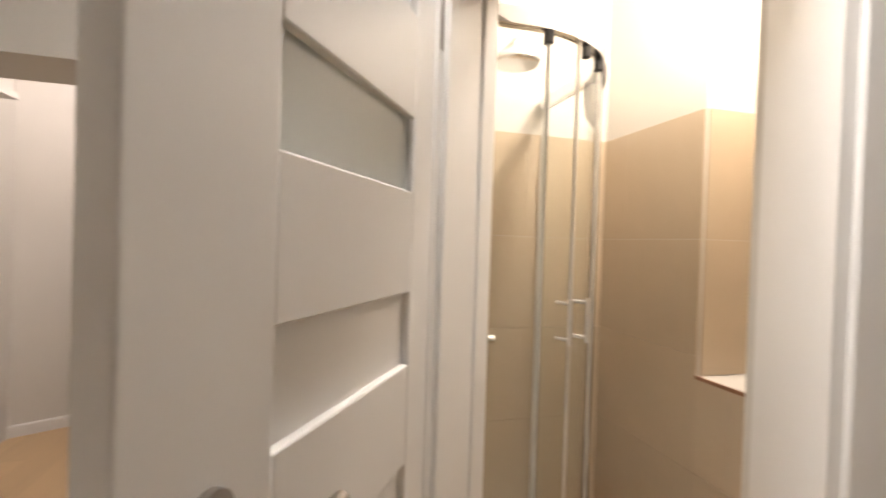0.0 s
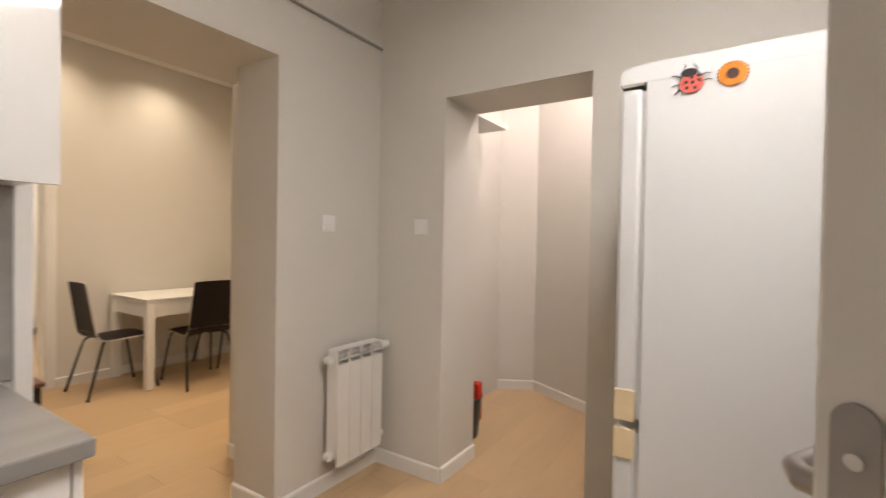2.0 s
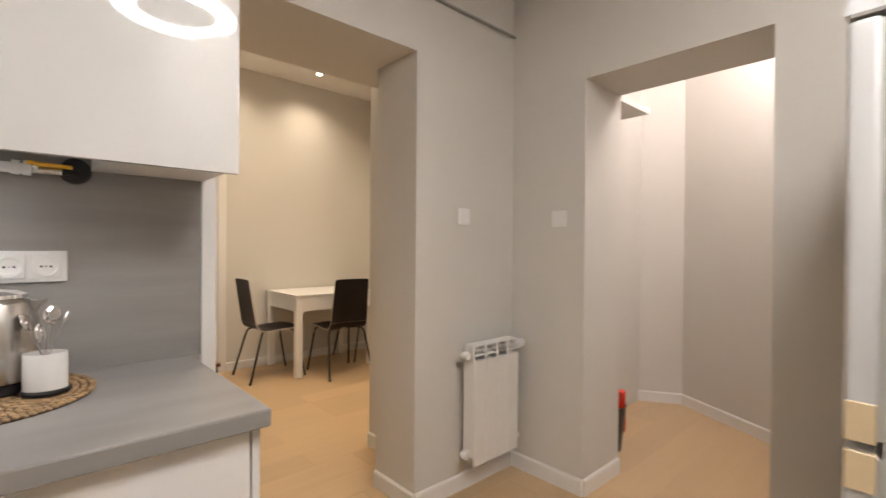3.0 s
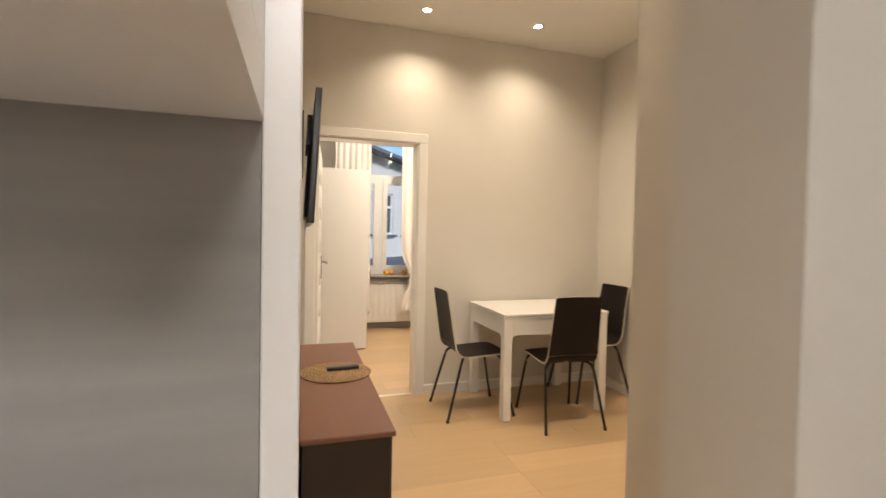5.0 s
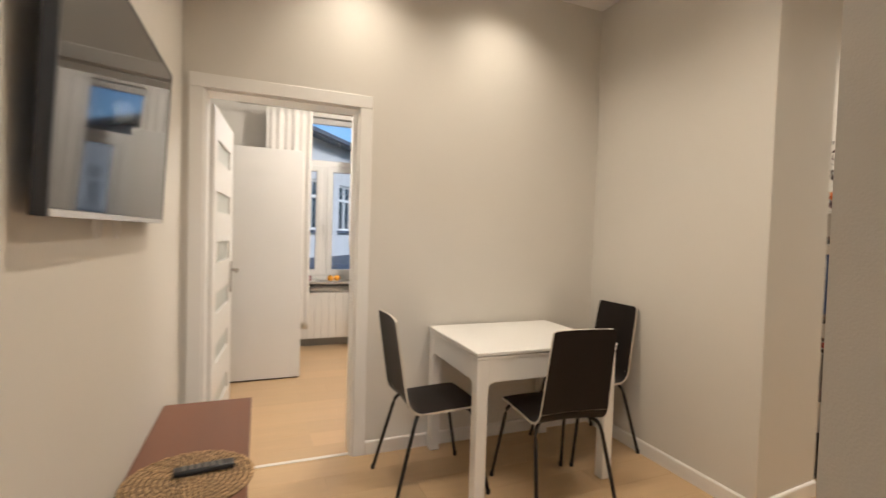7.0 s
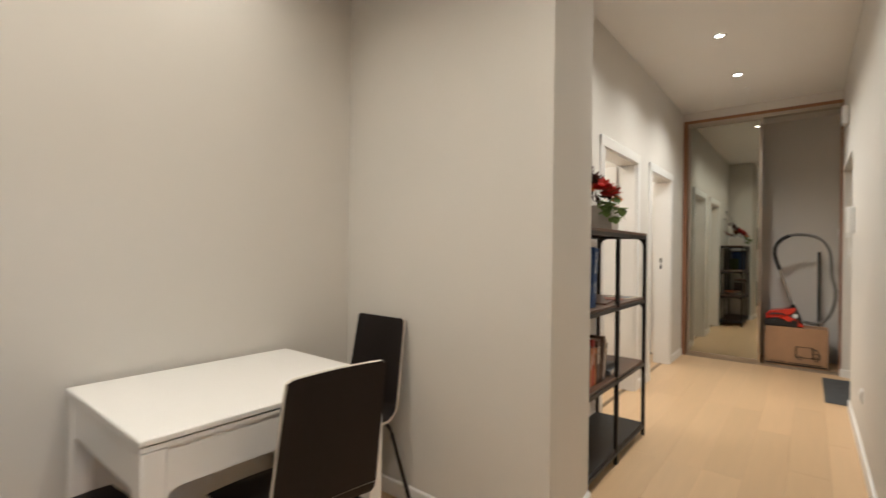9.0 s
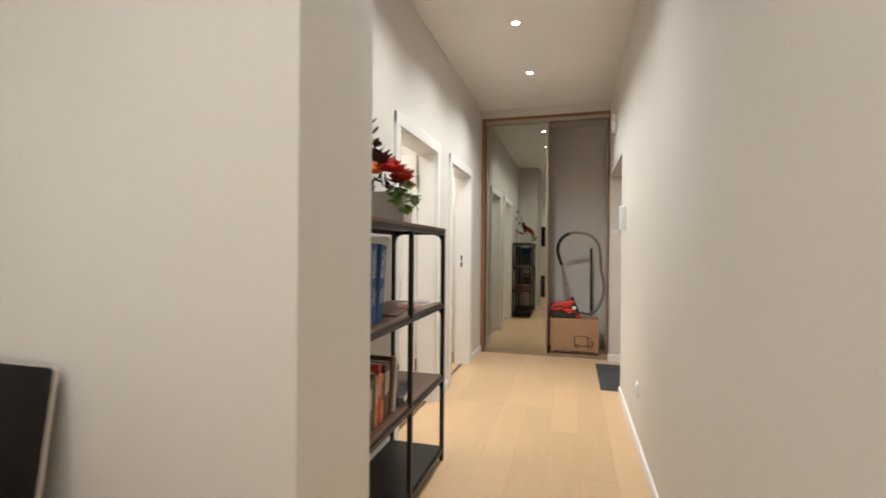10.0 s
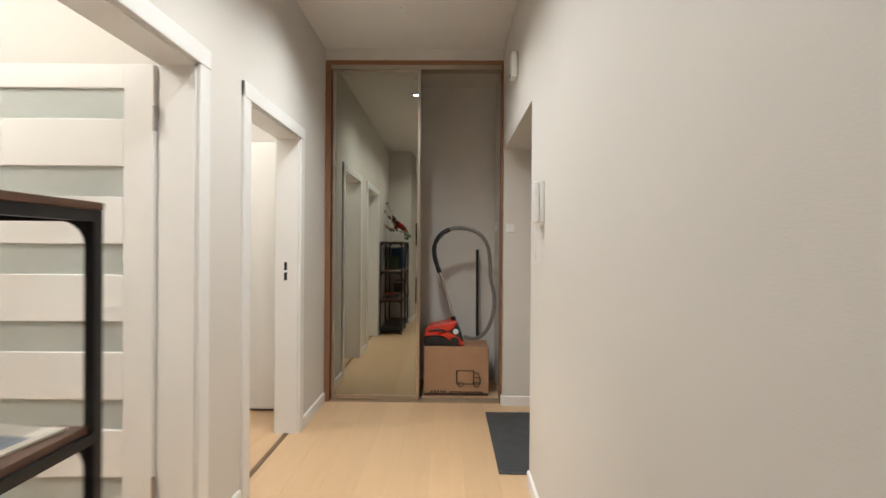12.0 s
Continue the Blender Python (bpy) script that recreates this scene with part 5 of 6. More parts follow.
for p, q in (((-0.01, 0.11), (-0.01, 0.225)), ((-0.01, 0.225), (-0.155, 0.225)), ((-0.155, 0.225), (-0.155, 0.11)), ((-0.155, 0.205), (-0.195, 0.205)), ((-0.195, 0.205), (-0.212, 0.165)),
             ((-0.212, 0.165), (-0.212, 0.11)), ((-0.212, 0.11), (-0.01, 0.11)), ((-0.165, 0.165), (-0.205, 0.165))):
    ink(p, q)
for y in (-0.045, -0.18):
    bm = bmesh.new()
    ring = [(-0.1715, y + 0.022 * math.cos(2 * math.pi * k / 16), 0.105 + 0.022 * math.sin(2 * math.pi * k / 16)) for k in range(17)]
    sweep(bm, ring, 0.006, 5, 0.5)
    part("truck_wheel", bm, INK, b)

v = thing("vacuum_cleaner", "red and black vacuum cleaner with grey hose", "vacuum cleaner", at=pose(5.93, 1.18, 0.427))
def hull(name, profile, x0, x1, material, label, bevel):
    """Solid with a side outline in y, z, drawn across x and rounded."""
    bm = bmesh.new()
    f = [bm.verts.new((x0, y, z)) for y, z in profile]
    k = [bm.verts.new((x1, y, z)) for y, z in profile]
    bm.faces.new(f)
    bm.faces.new(k[::-1])
    for i in range(len(profile)):
        j = (i + 1) % len(profile)
        bm.faces.new((f[i], k[i], k[j], f[j]))
    soften(bm, bevel, 3)
    return part(name, bm, material, v, label, True)


hull("chassis", [(0.205, 0.0), (0.215, 0.05), (0.18, 0.085), (-0.06, 0.075), (-0.12, 0.03), (-0.13, 0.0)], -0.12, 0.12, BLACKP, "black plastic chassis", 0.012)
hull("hood", [(0.205, 0.075), (0.200, 0.135), (0.165, 0.168), (0.06, 0.185), (-0.055, 0.215), (-0.085, 0.205), (-0.05, 0.15), (0.02, 0.115), (0.12, 0.092)], -0.128, 0.118, RED, "glossy red hood", 0.012)
hull("front_skirt", [(0.10, 0.088), (0.02, 0.085), (-0.06, 0.03), (-0.10, 0.008), (-0.15, 0.008), (-0.135, 0.035), (-0.06, 0.10), (0.0, 0.122)], -0.132, 0.10, RED, "glossy red front skirt", 0.008)
hull("dust_chamber", [(0.02, 0.118), (-0.045, 0.148), (-0.082, 0.195), (-0.115, 0.12), (-0.138, 0.04), (-0.07, 0.09)], -0.115, 0.10, BLACKP, "dark clear dust chamber", 0.010)
bm = bmesh.new()
lathe(bm, [(0.001, 0.0), (0.022, 0.0), (0.024, 0.004), (0.018, 0.006), (0.001, 0.006)], 18, Matrix.Translation((-0.117, -0.07, 0.125)) @ Matrix.Rotation(radians(-90), 4, "Y"))
part("dial", bm, PLASTIC, v, "pale round dial", True)
bm = bmesh.new()
sweep(bm, [(-0.125, 0.165, 0.125), (-0.135, 0.12, 0.142), (-0.135, 0.05, 0.140), (-0.125, 0.02, 0.128)], 0.009, 10)
part("carry_handle", bm, BLACKP, v, "", True)
for y in (0.145, -0.06):
    bm = bmesh.new()
    cyl(bm, (-0.118, y, 0.042), (-0.138, y, 0.042), 0.040, 22)
    part("wheel", bm, BLACKP, v, "", True)
# hose: up from the body, round an arch, down to the wand
hose = [(0.0, -0.14, 0.05), (-0.01, -0.20, 0.04), (-0.02, -0.27, 0.10), (-0.02, -0.315, 0.22), (-0.02, -0.325, 0.36), (-0.02, -0.30, 0.50), (-0.02, -0.295, 0.62), (-0.02, -0.28, 0.74), (-0.02, -0.23, 0.83), (-0.02, -0.15, 0.875), (-0.02, -0.06, 0.885), (-0.02, 0.02, 0.86), (-0.02, 0.08, 0.81)]


def smooth_path(pts, n):
    pts = [Vector(p) for p in pts]
    out = []
    for i in range(len(pts) - 1):
        a, b_, c, d = pts[max(i - 1, 0)], pts[i], pts[i + 1], pts[min(i + 2, len(pts) - 1)]
        for k in range(n):
            t = k / n
            out.append(0.5 * ((2 * b_) + (c - a) * t + (2 * a - 5 * b_ + 4 * c - d) * t * t + (3 * b_ - a - 3 * c + d) * t ** 3))
    return out + [pts[-1]]


hose = [(x_, y_ * 1.27 if y_ < -0.14 else y_, z_ * 1.17) for x_, y_, z_ in hose]
path = smooth_path(hose, 16)
bm = bmesh.new()
rings = []
for i, p in enumerate(path):
    d = (path[min(i + 1, len(path) - 1)] - path[max(i - 1, 0)]).normalized()
    a = Vector((1, 0, 0))
    a = (a - d * a.dot(d)).normalized()
    c = d.cross(a)
    r = 0.0185 if i % 2 else 0.0155
    rings.append([bm.verts.new(p + r * (a * math.cos(k * math.pi / 5) + c * math.sin(k * math.pi / 5))) for k in range(10)])
for u, w in zip(rings, rings[1:]):
    for k in range(10):
        bm.faces.new((u[k], u[(k + 1) % 10], w[(k + 1) % 10], w[k]))
part("hose", bm, GREYHOSE, v, "grey ribbed hose")
bm = bmesh.new()
sweep(bm, smooth_path([(-0.02, -0.01, 1.025), (-0.02, 0.07, 0.975), (-0.02, 0.12, 0.89), (-0.02, 0.125, 0.80), (-0.02, 0.10, 0.70), (-0.02, 0.075, 0.635)], 6), 0.021, 12)
part("wand_grip", bm, BLACKP, v, "black curved grip", True)
bm = bmesh.new()
cyl(bm, (-0.02, 0.078, 0.66), (-0.03, -0.05, 0.22), 0.0155, 16)
part("wand_tube", bm, STEEL, v, "telescopic steel tube", True)
bm = bmesh.new()
cyl(bm, (-0.03, -0.044, 0.245), (-0.03, -0.07, 0.15), 0.022, 16)
part("wand_socket", bm, BLACKP, v, "", True)
ob = thing("floor_lance", "thin black tube leaning upright inside the wardrobe", "tube")
bm = bmesh.new()
cyl(bm, (6.12, 0.90, 0.008), (6.19, 0.905, 1.27), 0.013, 14)
part("tube", bm, BLACKM, ob, "", True)

# doormat, intercom, detectors, sockets
ob = thing("doormat", "charcoal ribbed rubber-backed doormat on the floor", "doormat")
boxpart("backing", (4.40, 5.38, 0.36, 0.882, 0.0, 0.006), RUBBER, ob, bevel=0.002)
for i in range(22):
    y = 0.385 + i * 0.0222
    boxpart("rib", (4.43, 5.35, y, y + 0.012, 0.0055, 0.0105), RUBBER, ob)
ob = thing("intercom", "white intercom handset hanging on the hall wall", "intercom", at=pose(3.985, Y_HALL, 1.405, 0, 0, 180))
boxpart("base", (-0.042, 0.042, -0.018, 0, 0.0, 0.20), PLASTIC, ob, bevel=0.005)
boxpart("handset", (-0.024, 0.024, -0.050, -0.0185, 0.005, 0.198), PLASTIC, ob, bevel=0.010, segments=4)
bm = bmesh.new()
coil = [(-0.012 + 0.006 * math.cos(k * 0.9), -0.03 + 0.006 * math.sin(k * 0.9), 0.004 - 0.0016 * k) for k in range(110)]
sweep(bm, coil, 0.0016, 5)
part("coiled_cord", bm, PLASTIC, ob, "white coiled cord")
ob = thing("wall_sounder", "small white box high on the hall wall", "alarm", at=pose(4.85, Y_HALL, 2.41, 0, 0, 180))
boxpart("case", (-0.05, 0.05, -0.045, 0, 0, 0.17), PLASTIC, ob, bevel=0.012, segments=3)
boxpart("key", (-0.02, 0.0, -0.048, -0.044, 0.01, 0.03), BLACKP, ob)
ob = switch("wall_socket", pose(3.19, Y_HALL, 0.378, 0, 0, 180), "white round-cup wall socket low on wall")
bm = bmesh.new()
lathe(bm, [(0.022, 0.0), (0.024, 0.003), (0.020, 0.004), (0.018, 0.001), (0.001, 0.001)], 24, Matrix.Translation((0, -0.0145, 0)) @ Matrix.Rotation(radians(90), 4, "X"))
part("socket_cup", bm, PLASTIC, ob, "", True)
switch("light_switch", pose(5.55, 0.675, 1.45, 0, 0, -90), "small white switch on the recess wall", 0.07)
switch("light_switch", pose(6.08, Y_HALL, 1.49, 0, 0, 180), "white light switch on wall inside wardrobe")
ob = thing("ceiling_detector", "small pale fitting with short wire on ceiling", "detector", at=pose(4.95, 1.50, TOP))
bm = bmesh.new()
lathe(bm, [(0.028, 0), (0.026, -0.008), (0.012, -0.012), (0.001, -0.012)], 20)
part("cap", bm, PLASTIC, ob, "", True)
bm = bmesh.new(); sweep(bm, [(0.02, 0, -0.004), (0.05, -0.03, -0.02), (0.04, -0.05, -0.035)], 0.0025, 6)
part("wire", bm, PLASTIC, ob)
# entrance door at the back of the recess
ob = thing("entrance_door", "grey-white flush entrance door in the recess", "door")
boxpart("leaf", (4.37, 5.49, 0.312, 0.345, 0.005, 2.06), PAINT, ob, bevel=0.003)
boxpart("handle_plate", (4.55, 4.59, 0.345, 0.352, 0.95, 1.15), BRONZE, ob, bevel=0.002)
# room behind the second door
ob = thing("white_wardrobe", "tall plain white wardrobe in the side room", "wardrobe")
boxpart("body", (5.36, 5.95, 2.42, 3.4, 0.015, 2.10), WHITE, ob, bevel=0.003)
boxpart("door", (5.338, 5.358, 2.424, 2.90, 0.03, 2.095), WHITE, ob, bevel=0.002)
boxpart("door", (5.338, 5.358, 2.904, 3.396, 0.03, 2.095), WHITE, ob, bevel=0.002)
boxpart("plinth", (5.38, 5.93, 2.44, 3.38, 0.0, 0.016), BLACKP, ob)
for x0, x1 in (HD1, HD2):
    boxpart("threshold_strip", (x0 + 0.022, x1 - 0.022, 2.27, 2.30, 0.0, 0.005), mat("bronze_strip_%d" % int(x0), (0.25, 0.18, 0.11), 0.4, metal=0.8, var=0.1))
    tagged(bpy.context.scene.objects[-1], "narrow bronze threshold strip in doorway", "threshold", "", "structure")

# ---------------------------------------------------------------- bedroom seen through the doorway
ob = thing("bedroom_wardrobe", "tall plain white wardrobe near bedroom window", "wardrobe")
boxpart("body", (-2.42, -0.815, 4.60, 5.15, 0.013, 2.02), WHITE, ob, bevel=0.003)
# Dark wood colour stands for the shadow line under the wardrobe.
boxpart("plinth", (-2.40, -0.83, 4.615, 5.13, 0.0, 0.014), CHESTD, ob, "dark strip for the shadow line at the floor")
WX0, WX1, WZ0, WZ1 = -1.10, 0.16, 0.75, 2.62
win = thing("window_1", "white plastic window with upper transom light", "window")
win["kind"] = "structure"
Y0, Y1 = 5.86, 5.92


def bar(name, x0, x1, z0, z1, y0=Y0, y1=Y1):
    return boxpart(name, (x0, x1, y0, y1, z0, z1), PLASTIC, win, bevel=0.004)


bar("frame_side", WX0, WX0 + 0.06, WZ0, WZ1)
bar("frame_side", WX1 - 0.06, WX1, WZ0, WZ1)
bar("frame_sill", WX0 + 0.06, WX1 - 0.06, WZ0, WZ0 + 0.06)
bar("frame_head", WX0 + 0.06, WX1 - 0.06, WZ1 - 0.06, WZ1)
bar("transom", WX0 + 0.06, WX1 - 0.06, 2.07, 2.14)
bar("mullion", -0.505, -0.435, WZ0 + 0.06, 2.07)
for a, b_, c, d in ((WX0 + 0.055, -0.50, WZ0 + 0.055, 2.075), (-0.44, WX1 - 0.055, WZ0 + 0.055, 2.075)):
    for e in ((a, a + 0.065, c, d), (b_ - 0.065, b_, c, d), (a + 0.065, b_ - 0.065, c, c + 0.065), (a + 0.065, b_ - 0.065, d - 0.065, d)):
        bar("sash", *e, Y0 - 0.014, Y1 - 0.01)
    g = boxpart("pane", (a + 0.06, b_ - 0.06, 5.885, 5.890, c + 0.06, d - 0.06), CLEAR, win)
    g.visible_shadow = False
g = boxpart("pane", (WX0 + 0.055, WX1 - 0.055, 5.885, 5.890, 2.135, WZ1 - 0.055), CLEAR, win)
g.visible_shadow = False
bm = bmesh.new()
sweep(bm, [(-0.47, 5.84, 1.40), (-0.47, 5.815, 1.40), (-0.47, 5.812, 1.30)], 0.009, 8)
part("window_handle", bm, PLASTIC, win, "", True)
bm = bmesh.new(); box(bm, -1.15, 0.21, 5.60, 5.855, 0.728, 0.752); soften(bm, 0.004)
tagged(part("window_sill", bm, mat("grey_stone_sill", (0.42, 0.38, 0.34), 0.35, var=0.1, scale=30), None, "", True), "greyish stone window sill", "sill", "", "structure")
radiator("radiator", "wide white ribbed radiator under the window", 11, 0.080, 0.59, 0.09, pose(-0.82, 5.765, 0.10))
bm = bmesh.new(); box(bm, -2.4, 1.58, 5.764, 5.779, 0, 0.09)
structure("baseboard", bm, RAIL, "grey skirting below the window")
FRUIT = mat("orange_fruit_peel", (0.80, 0.36, 0.02), 0.45, var=0.08, scale=60, bump=0.2, bscale=200)
for x in (-0.41, -0.335, -0.15):
    bm = bmesh.new()
    bmesh.ops.create_uvsphere(bm, u_segments=20, v_segments=14, radius=0.036, matrix=Matrix.Diagonal((1, 1, 0.94, 1)))
    f = part("orange", bm, FRUIT, None, "", True)
    f.location = (x, 5.68, 0.786)
    tagged(f, "ripe yellow-orange fruit on the window sill", "fruit", "oranges on the sill")
ob = thing("candle_jar", "small dark pink glass jar on sill", "jar", at=pose(-0.66, 5.68, 0.752))
bm = bmesh.new()
lathe(bm, [(0.030, 0), (0.036, 0.004), (0.040, 0.06), (0.036, 0.061), (0.030, 0.012), (0.001, 0.010)], 24)
part("jar", bm, mat("dark_pink_glass", (0.30, 0.03, 0.06), 0.2, var=0.1), ob, "", True)


def curtain(x0, x1, z0, z1, y, folds, label, gather=None):
    bm = bmesh.new()
    nx, nz = folds * 8, 22
    g = []
    for j in range(nz + 1):
        t = j / nz
        z = z1 + (z0 - z1) * t
        row = []
        for i in range(nx + 1):
            u = i / nx
            k = 1.0
            if gather:
                gz, gx, gw = gather
                near = math.exp(-((z - gz) / 0.22) ** 2)
                k = 1 - near * (1 - gw)
                xx = (x0 + (x1 - x0) * u) * (1 - near) + near * (gx + (u - 0.5) * (x1 - x0) * gw)
            else:
                xx = x0 + (x1 - x0) * u
            yy = y + 0.011 * math.sin(u * folds * 2 * math.pi + 0.6 * math.sin(3 * t)) * (0.7 + 0.3 * t) + 0.006 * math.sin(17 * u + 5 * t)
            row.append(bm.verts.new((xx, yy, z)))
        g.append(row)
    for j in range(nz):
        for i in range(nx):
            bm.faces.new((g[j][i], g[j][i + 1], g[j + 1][i + 1], g[j + 1][i]))
    p = part("curtain", bm, FABRIC, None, "", True)
    mod = p.modifiers.new("thick", "SOLIDIFY")
    mod.thickness = 0.003
    return tagged(p, label, "curtain", "window curtains")


curtain(-1.12, -0.66, 0.25, 2.60, 5.50, 6, "white gathered curtain hanging beside the window")
curtain(-0.24, 0.32, 0.22, 2.60, 5.50, 6, "white curtain tied back beside the window", (0.72, 0.03, 0.5))
bm = bmesh.new(); cyl(bm, (-1.4, 5.50, 2.61), (0.5, 5.50, 2.61), 0.012, 12)
tagged(part("curtain_rod", bm, STEEL, None, "", True), "slim metal curtain rod above the window", "curtain rod")

# ---------------------------------------------------------------- outside
bm = bmesh.new()
bmesh.ops.create_grid(bm, x_segments=2, y_segments=2, size=400, matrix=Matrix.Translation((0, 0, -3.4)))
structure("ground", bm, mat("courtyard_asphalt", (0.06, 0.06, 0.06), 0.9, var=0.2, scale=3), "dark courtyard ground below the window")
HB = thing("house", "pale rendered house with dark roof across courtyard", "house", at=pose(1.41, 16.95, 0, 0, 0, 54))
cols = [(-7.35, -6.3), (-5.5, -4.45), (-3.65, -2.6), (-1.8, -0.75), (0.05, 1.10), (1.90, 2.95), (3.75, 4.80), (5.6, 6.65)]
rows = [(1.36, 2.98), (-1.9, -0.3)]
bm = bmesh.new()
xs = sorted({-9.5, 16.0, *[e for c in cols for e in c]})
zs = sorted({-3.4, 4.3, *[e for r in rows for e in r]})
for i in range(len(xs) - 1):
    for j in range(len(zs) - 1):
        if (xs[i], xs[i + 1]) in cols and (zs[j], zs[j + 1]) in rows:
            continue
        box(bm, xs[i], xs[i + 1], 0, 0.4, zs[j], zs[j + 1])
box(bm, -9.5, -9.1, 0.4, 8.0, -3.4, 4.3)
part("wall", bm, FACADE, HB)
bm = bmesh.new()
vs = [bm.verts.new(p_) for p_ in ((-10, -0.5, 4.22), (16.5, -0.5, 4.22), (16.5, 8.4, 6.2), (-10, 8.4, 6.2), (-10, -0.5, 4.42), (16.5, -0.5, 4.42), (16.5, 8.4, 6.4), (-10, 8.4, 6.4))]
for f in ((0, 3, 2, 1), (4, 5, 6, 7), (0, 1, 5, 4), (1, 2, 6, 5), (2, 3, 7, 6), (3, 0, 4, 7)):
    bm.faces.new([vs[i] for i in f])
roof = part("roof", bm, ROOFM, HB, "dark slate roof")
boxpart("gutter", (-10, 16.5, -0.62, -0.50, 4.26, 4.38), ROOFM, roof)
for xa, xb in cols:
    for za, zb in rows:
        w = boxpart("window", (xa, xb, 0.12, 0.125, za, zb), DARKGL, HB, "dark panes in white frames")
        for d in ((xa, xa + 0.07, za, zb), (xb - 0.07, xb, za, zb), (xa, xb, za, za + 0.07), (xa, xb, zb - 0.07, zb), ((xa + xb) / 2 - 0.045, (xa + xb) / 2 + 0.045, za, zb), (xa, xb, zb - 0.58, zb - 0.49)):
            boxpart("frame_bar", (d[0], d[1], 0.07, 0.119, d[2], d[3]), PLASTIC, w)
        boxpart("sill", (xa - 0.1, xb + 0.1, -0.14, 0.06, za - 0.09, za - 0.002), ROOFM, w, "dark metal sill")
boxpart("annex_roof", (-9.5, 12.0, -2.2, -0.004, 0.22, 0.46), ROOFM, HB, "dark low annex roof")

# ---------------------------------------------------------------- bathroom
tray = thing("shower_cubicle", "quadrant shower cubicle with curved clear glass doors", "shower")
CX, CY, RR = -0.41, -2.54, 0.40
outline = [(-0.07, -2.15), (-0.80, -2.15), (-0.80, CY)] + [(CX + RR * math.cos(radians(a)), CY + RR * math.sin(radians(a))) for a in range(190, 271, 10)] + [(-0.07, CY - RR)]
bm = bmesh.new()
prism(bm, outline, 0.0, 0.05)
part("tray", bm, GLOSS, tray, "low white shower tray")
arcpts = [(-0.80, -2.20)] + [(CX + RR * math.cos(radians(a)), CY + RR * math.sin(radians(a))) for a in range(180, 271, 6)] + [(-0.08, CY - RR)]
for z, h in ((0.05, 0.03), (2.01, 0.05)):
    bm = bmesh.new()
    lo = []
    for k, (x, y) in enumerate(arcpts):
        p0, p1 = Vector(arcpts[max(k - 1, 0)]), Vector(arcpts[min(k + 1, len(arcpts) - 1)])
        d = (p1 - p0).normalized()
        nrm = Vector((d.y, -d.x))
        lo.append([bm.verts.new((x + nrm.x * s, y + nrm.y * s, zz)) for s, zz in ((-0.018, z), (0.018, z), (0.018, z + h), (-0.018, z + h))])
    for u, w in zip(lo, lo[1:]):
        for k in range(4):
            bm.faces.new((u[k], u[(k + 1) % 4], w[(k + 1) % 4], w[k]))
    part("rail", bm, CHROME, tray, "polished chrome rail", True)


def curved_glass(a, b_, off, z0=0.082, z1=2.008):
    bm = bmesh.new()
    seg = arcpts[a:b_]
    cols_ = []
    for k, (x, y) in enumerate(seg):
        p0, p1 = Vector(seg[max(k - 1, 0)]), Vector(seg[min(k + 1, len(seg) - 1)])
        d = (p1 - p0).normalized()
        nrm = Vector((d.y, -d.x))
        cols_.append([bm.verts.new((x + nrm.x * s, y + nrm.y * s, zz)) for s, zz in ((off - 0.003, z0), (off + 0.003, z0), (off + 0.003, z1), (off - 0.003, z1))])
    for u, w in zip(cols_, cols_[1:]):
        for k in range(4):
            bm.faces.new((u[k], u[(k + 1) % 4], w[(k + 1) % 4], w[k]))
    bm.faces.new(cols_[0])
    bm.faces.new(cols_[-1][::-1])
    p = part("glass_panel", bm, CLEAR, tray, "clear glass", True)
    p.visible_shadow = False
    return p


curved_glass(0, 3, 0.008)
d1 = curved_glass(2, 6, -0.008)
d2 = curved_glass(5, 12, -0.008)
curved_glass(11, 18, 0.008)
for k, dd in ((4, d1), (6, d2)):
    x, y = arcpts[k]
    n_ = (Vector((x, y)) - Vector((CX, CY))).normalized()
    bm = bmesh.new()
    q = Vector((x, y, 0)) + Vector((n_.x, n_.y, 0)) * 0.035
    cyl(bm, (q.x, q.y, 1.08), (q.x, q.y, 1.22), 0.008, 12)
    for z in (1.095, 1.205):
        cyl(bm, (x - n_.x * 0.02, y - n_.y * 0.02, z), (q.x, q.y, z), 0.007, 10)
    part("handle", bm, CHROME, dd, "chrome pull handle", True)
for k in (2, 6, 9, 12):
    x, y = arcpts[k]
    bm = bmesh.new()
    box(bm, x - 0.014, x + 0.014, y - 0.012, y + 0.012, 1.972, 2.011)
    soften(bm, 0.004)
    part("roller", bm, BLACKP, tray, "small dark roller", True)
for k in (0, 2, 5, 11, 17):
    x, y = arcpts[k]
    bm = bmesh.new()
    cyl(bm, (x, y, 0.08), (x, y, 2.01), 0.0055, 8)
    part("seal_strip", bm, SEAL, tray, "", True)
sh = thing("overhead_shower", "round chrome overhead shower head on an arm", "shower head")
bm = bmesh.new()
lathe(bm, [(0.001, 2.072), (0.085, 2.072), (0.09, 2.078), (0.085, 2.10), (0.03, 2.11), (0.012, 2.13)], 32, Matrix.Translation((-0.40, -2.66, 0)))
part("rose", bm, CHROME, sh, "", True)
bm = bmesh.new()
sweep(bm, [(-0.075, -2.66, 0.94), (-0.075, -2.66, 2.14), (-0.09, -2.66, 2.17), (-0.14, -2.66, 2.18), (-0.38, -2.66, 2.175), (-0.40, -2.66, 2.16), (-0.40, -2.66, 2.12)], 0.010, 10)
part("riser_pipe", bm, CHROME, sh, "", True)
bm = bmesh.new()
cyl(bm, (-0.10, -2.72, 0.95), (-0.10, -2.60, 0.95), 0.022, 16)
part("mixer", bm, CHROME, sh, "", True)
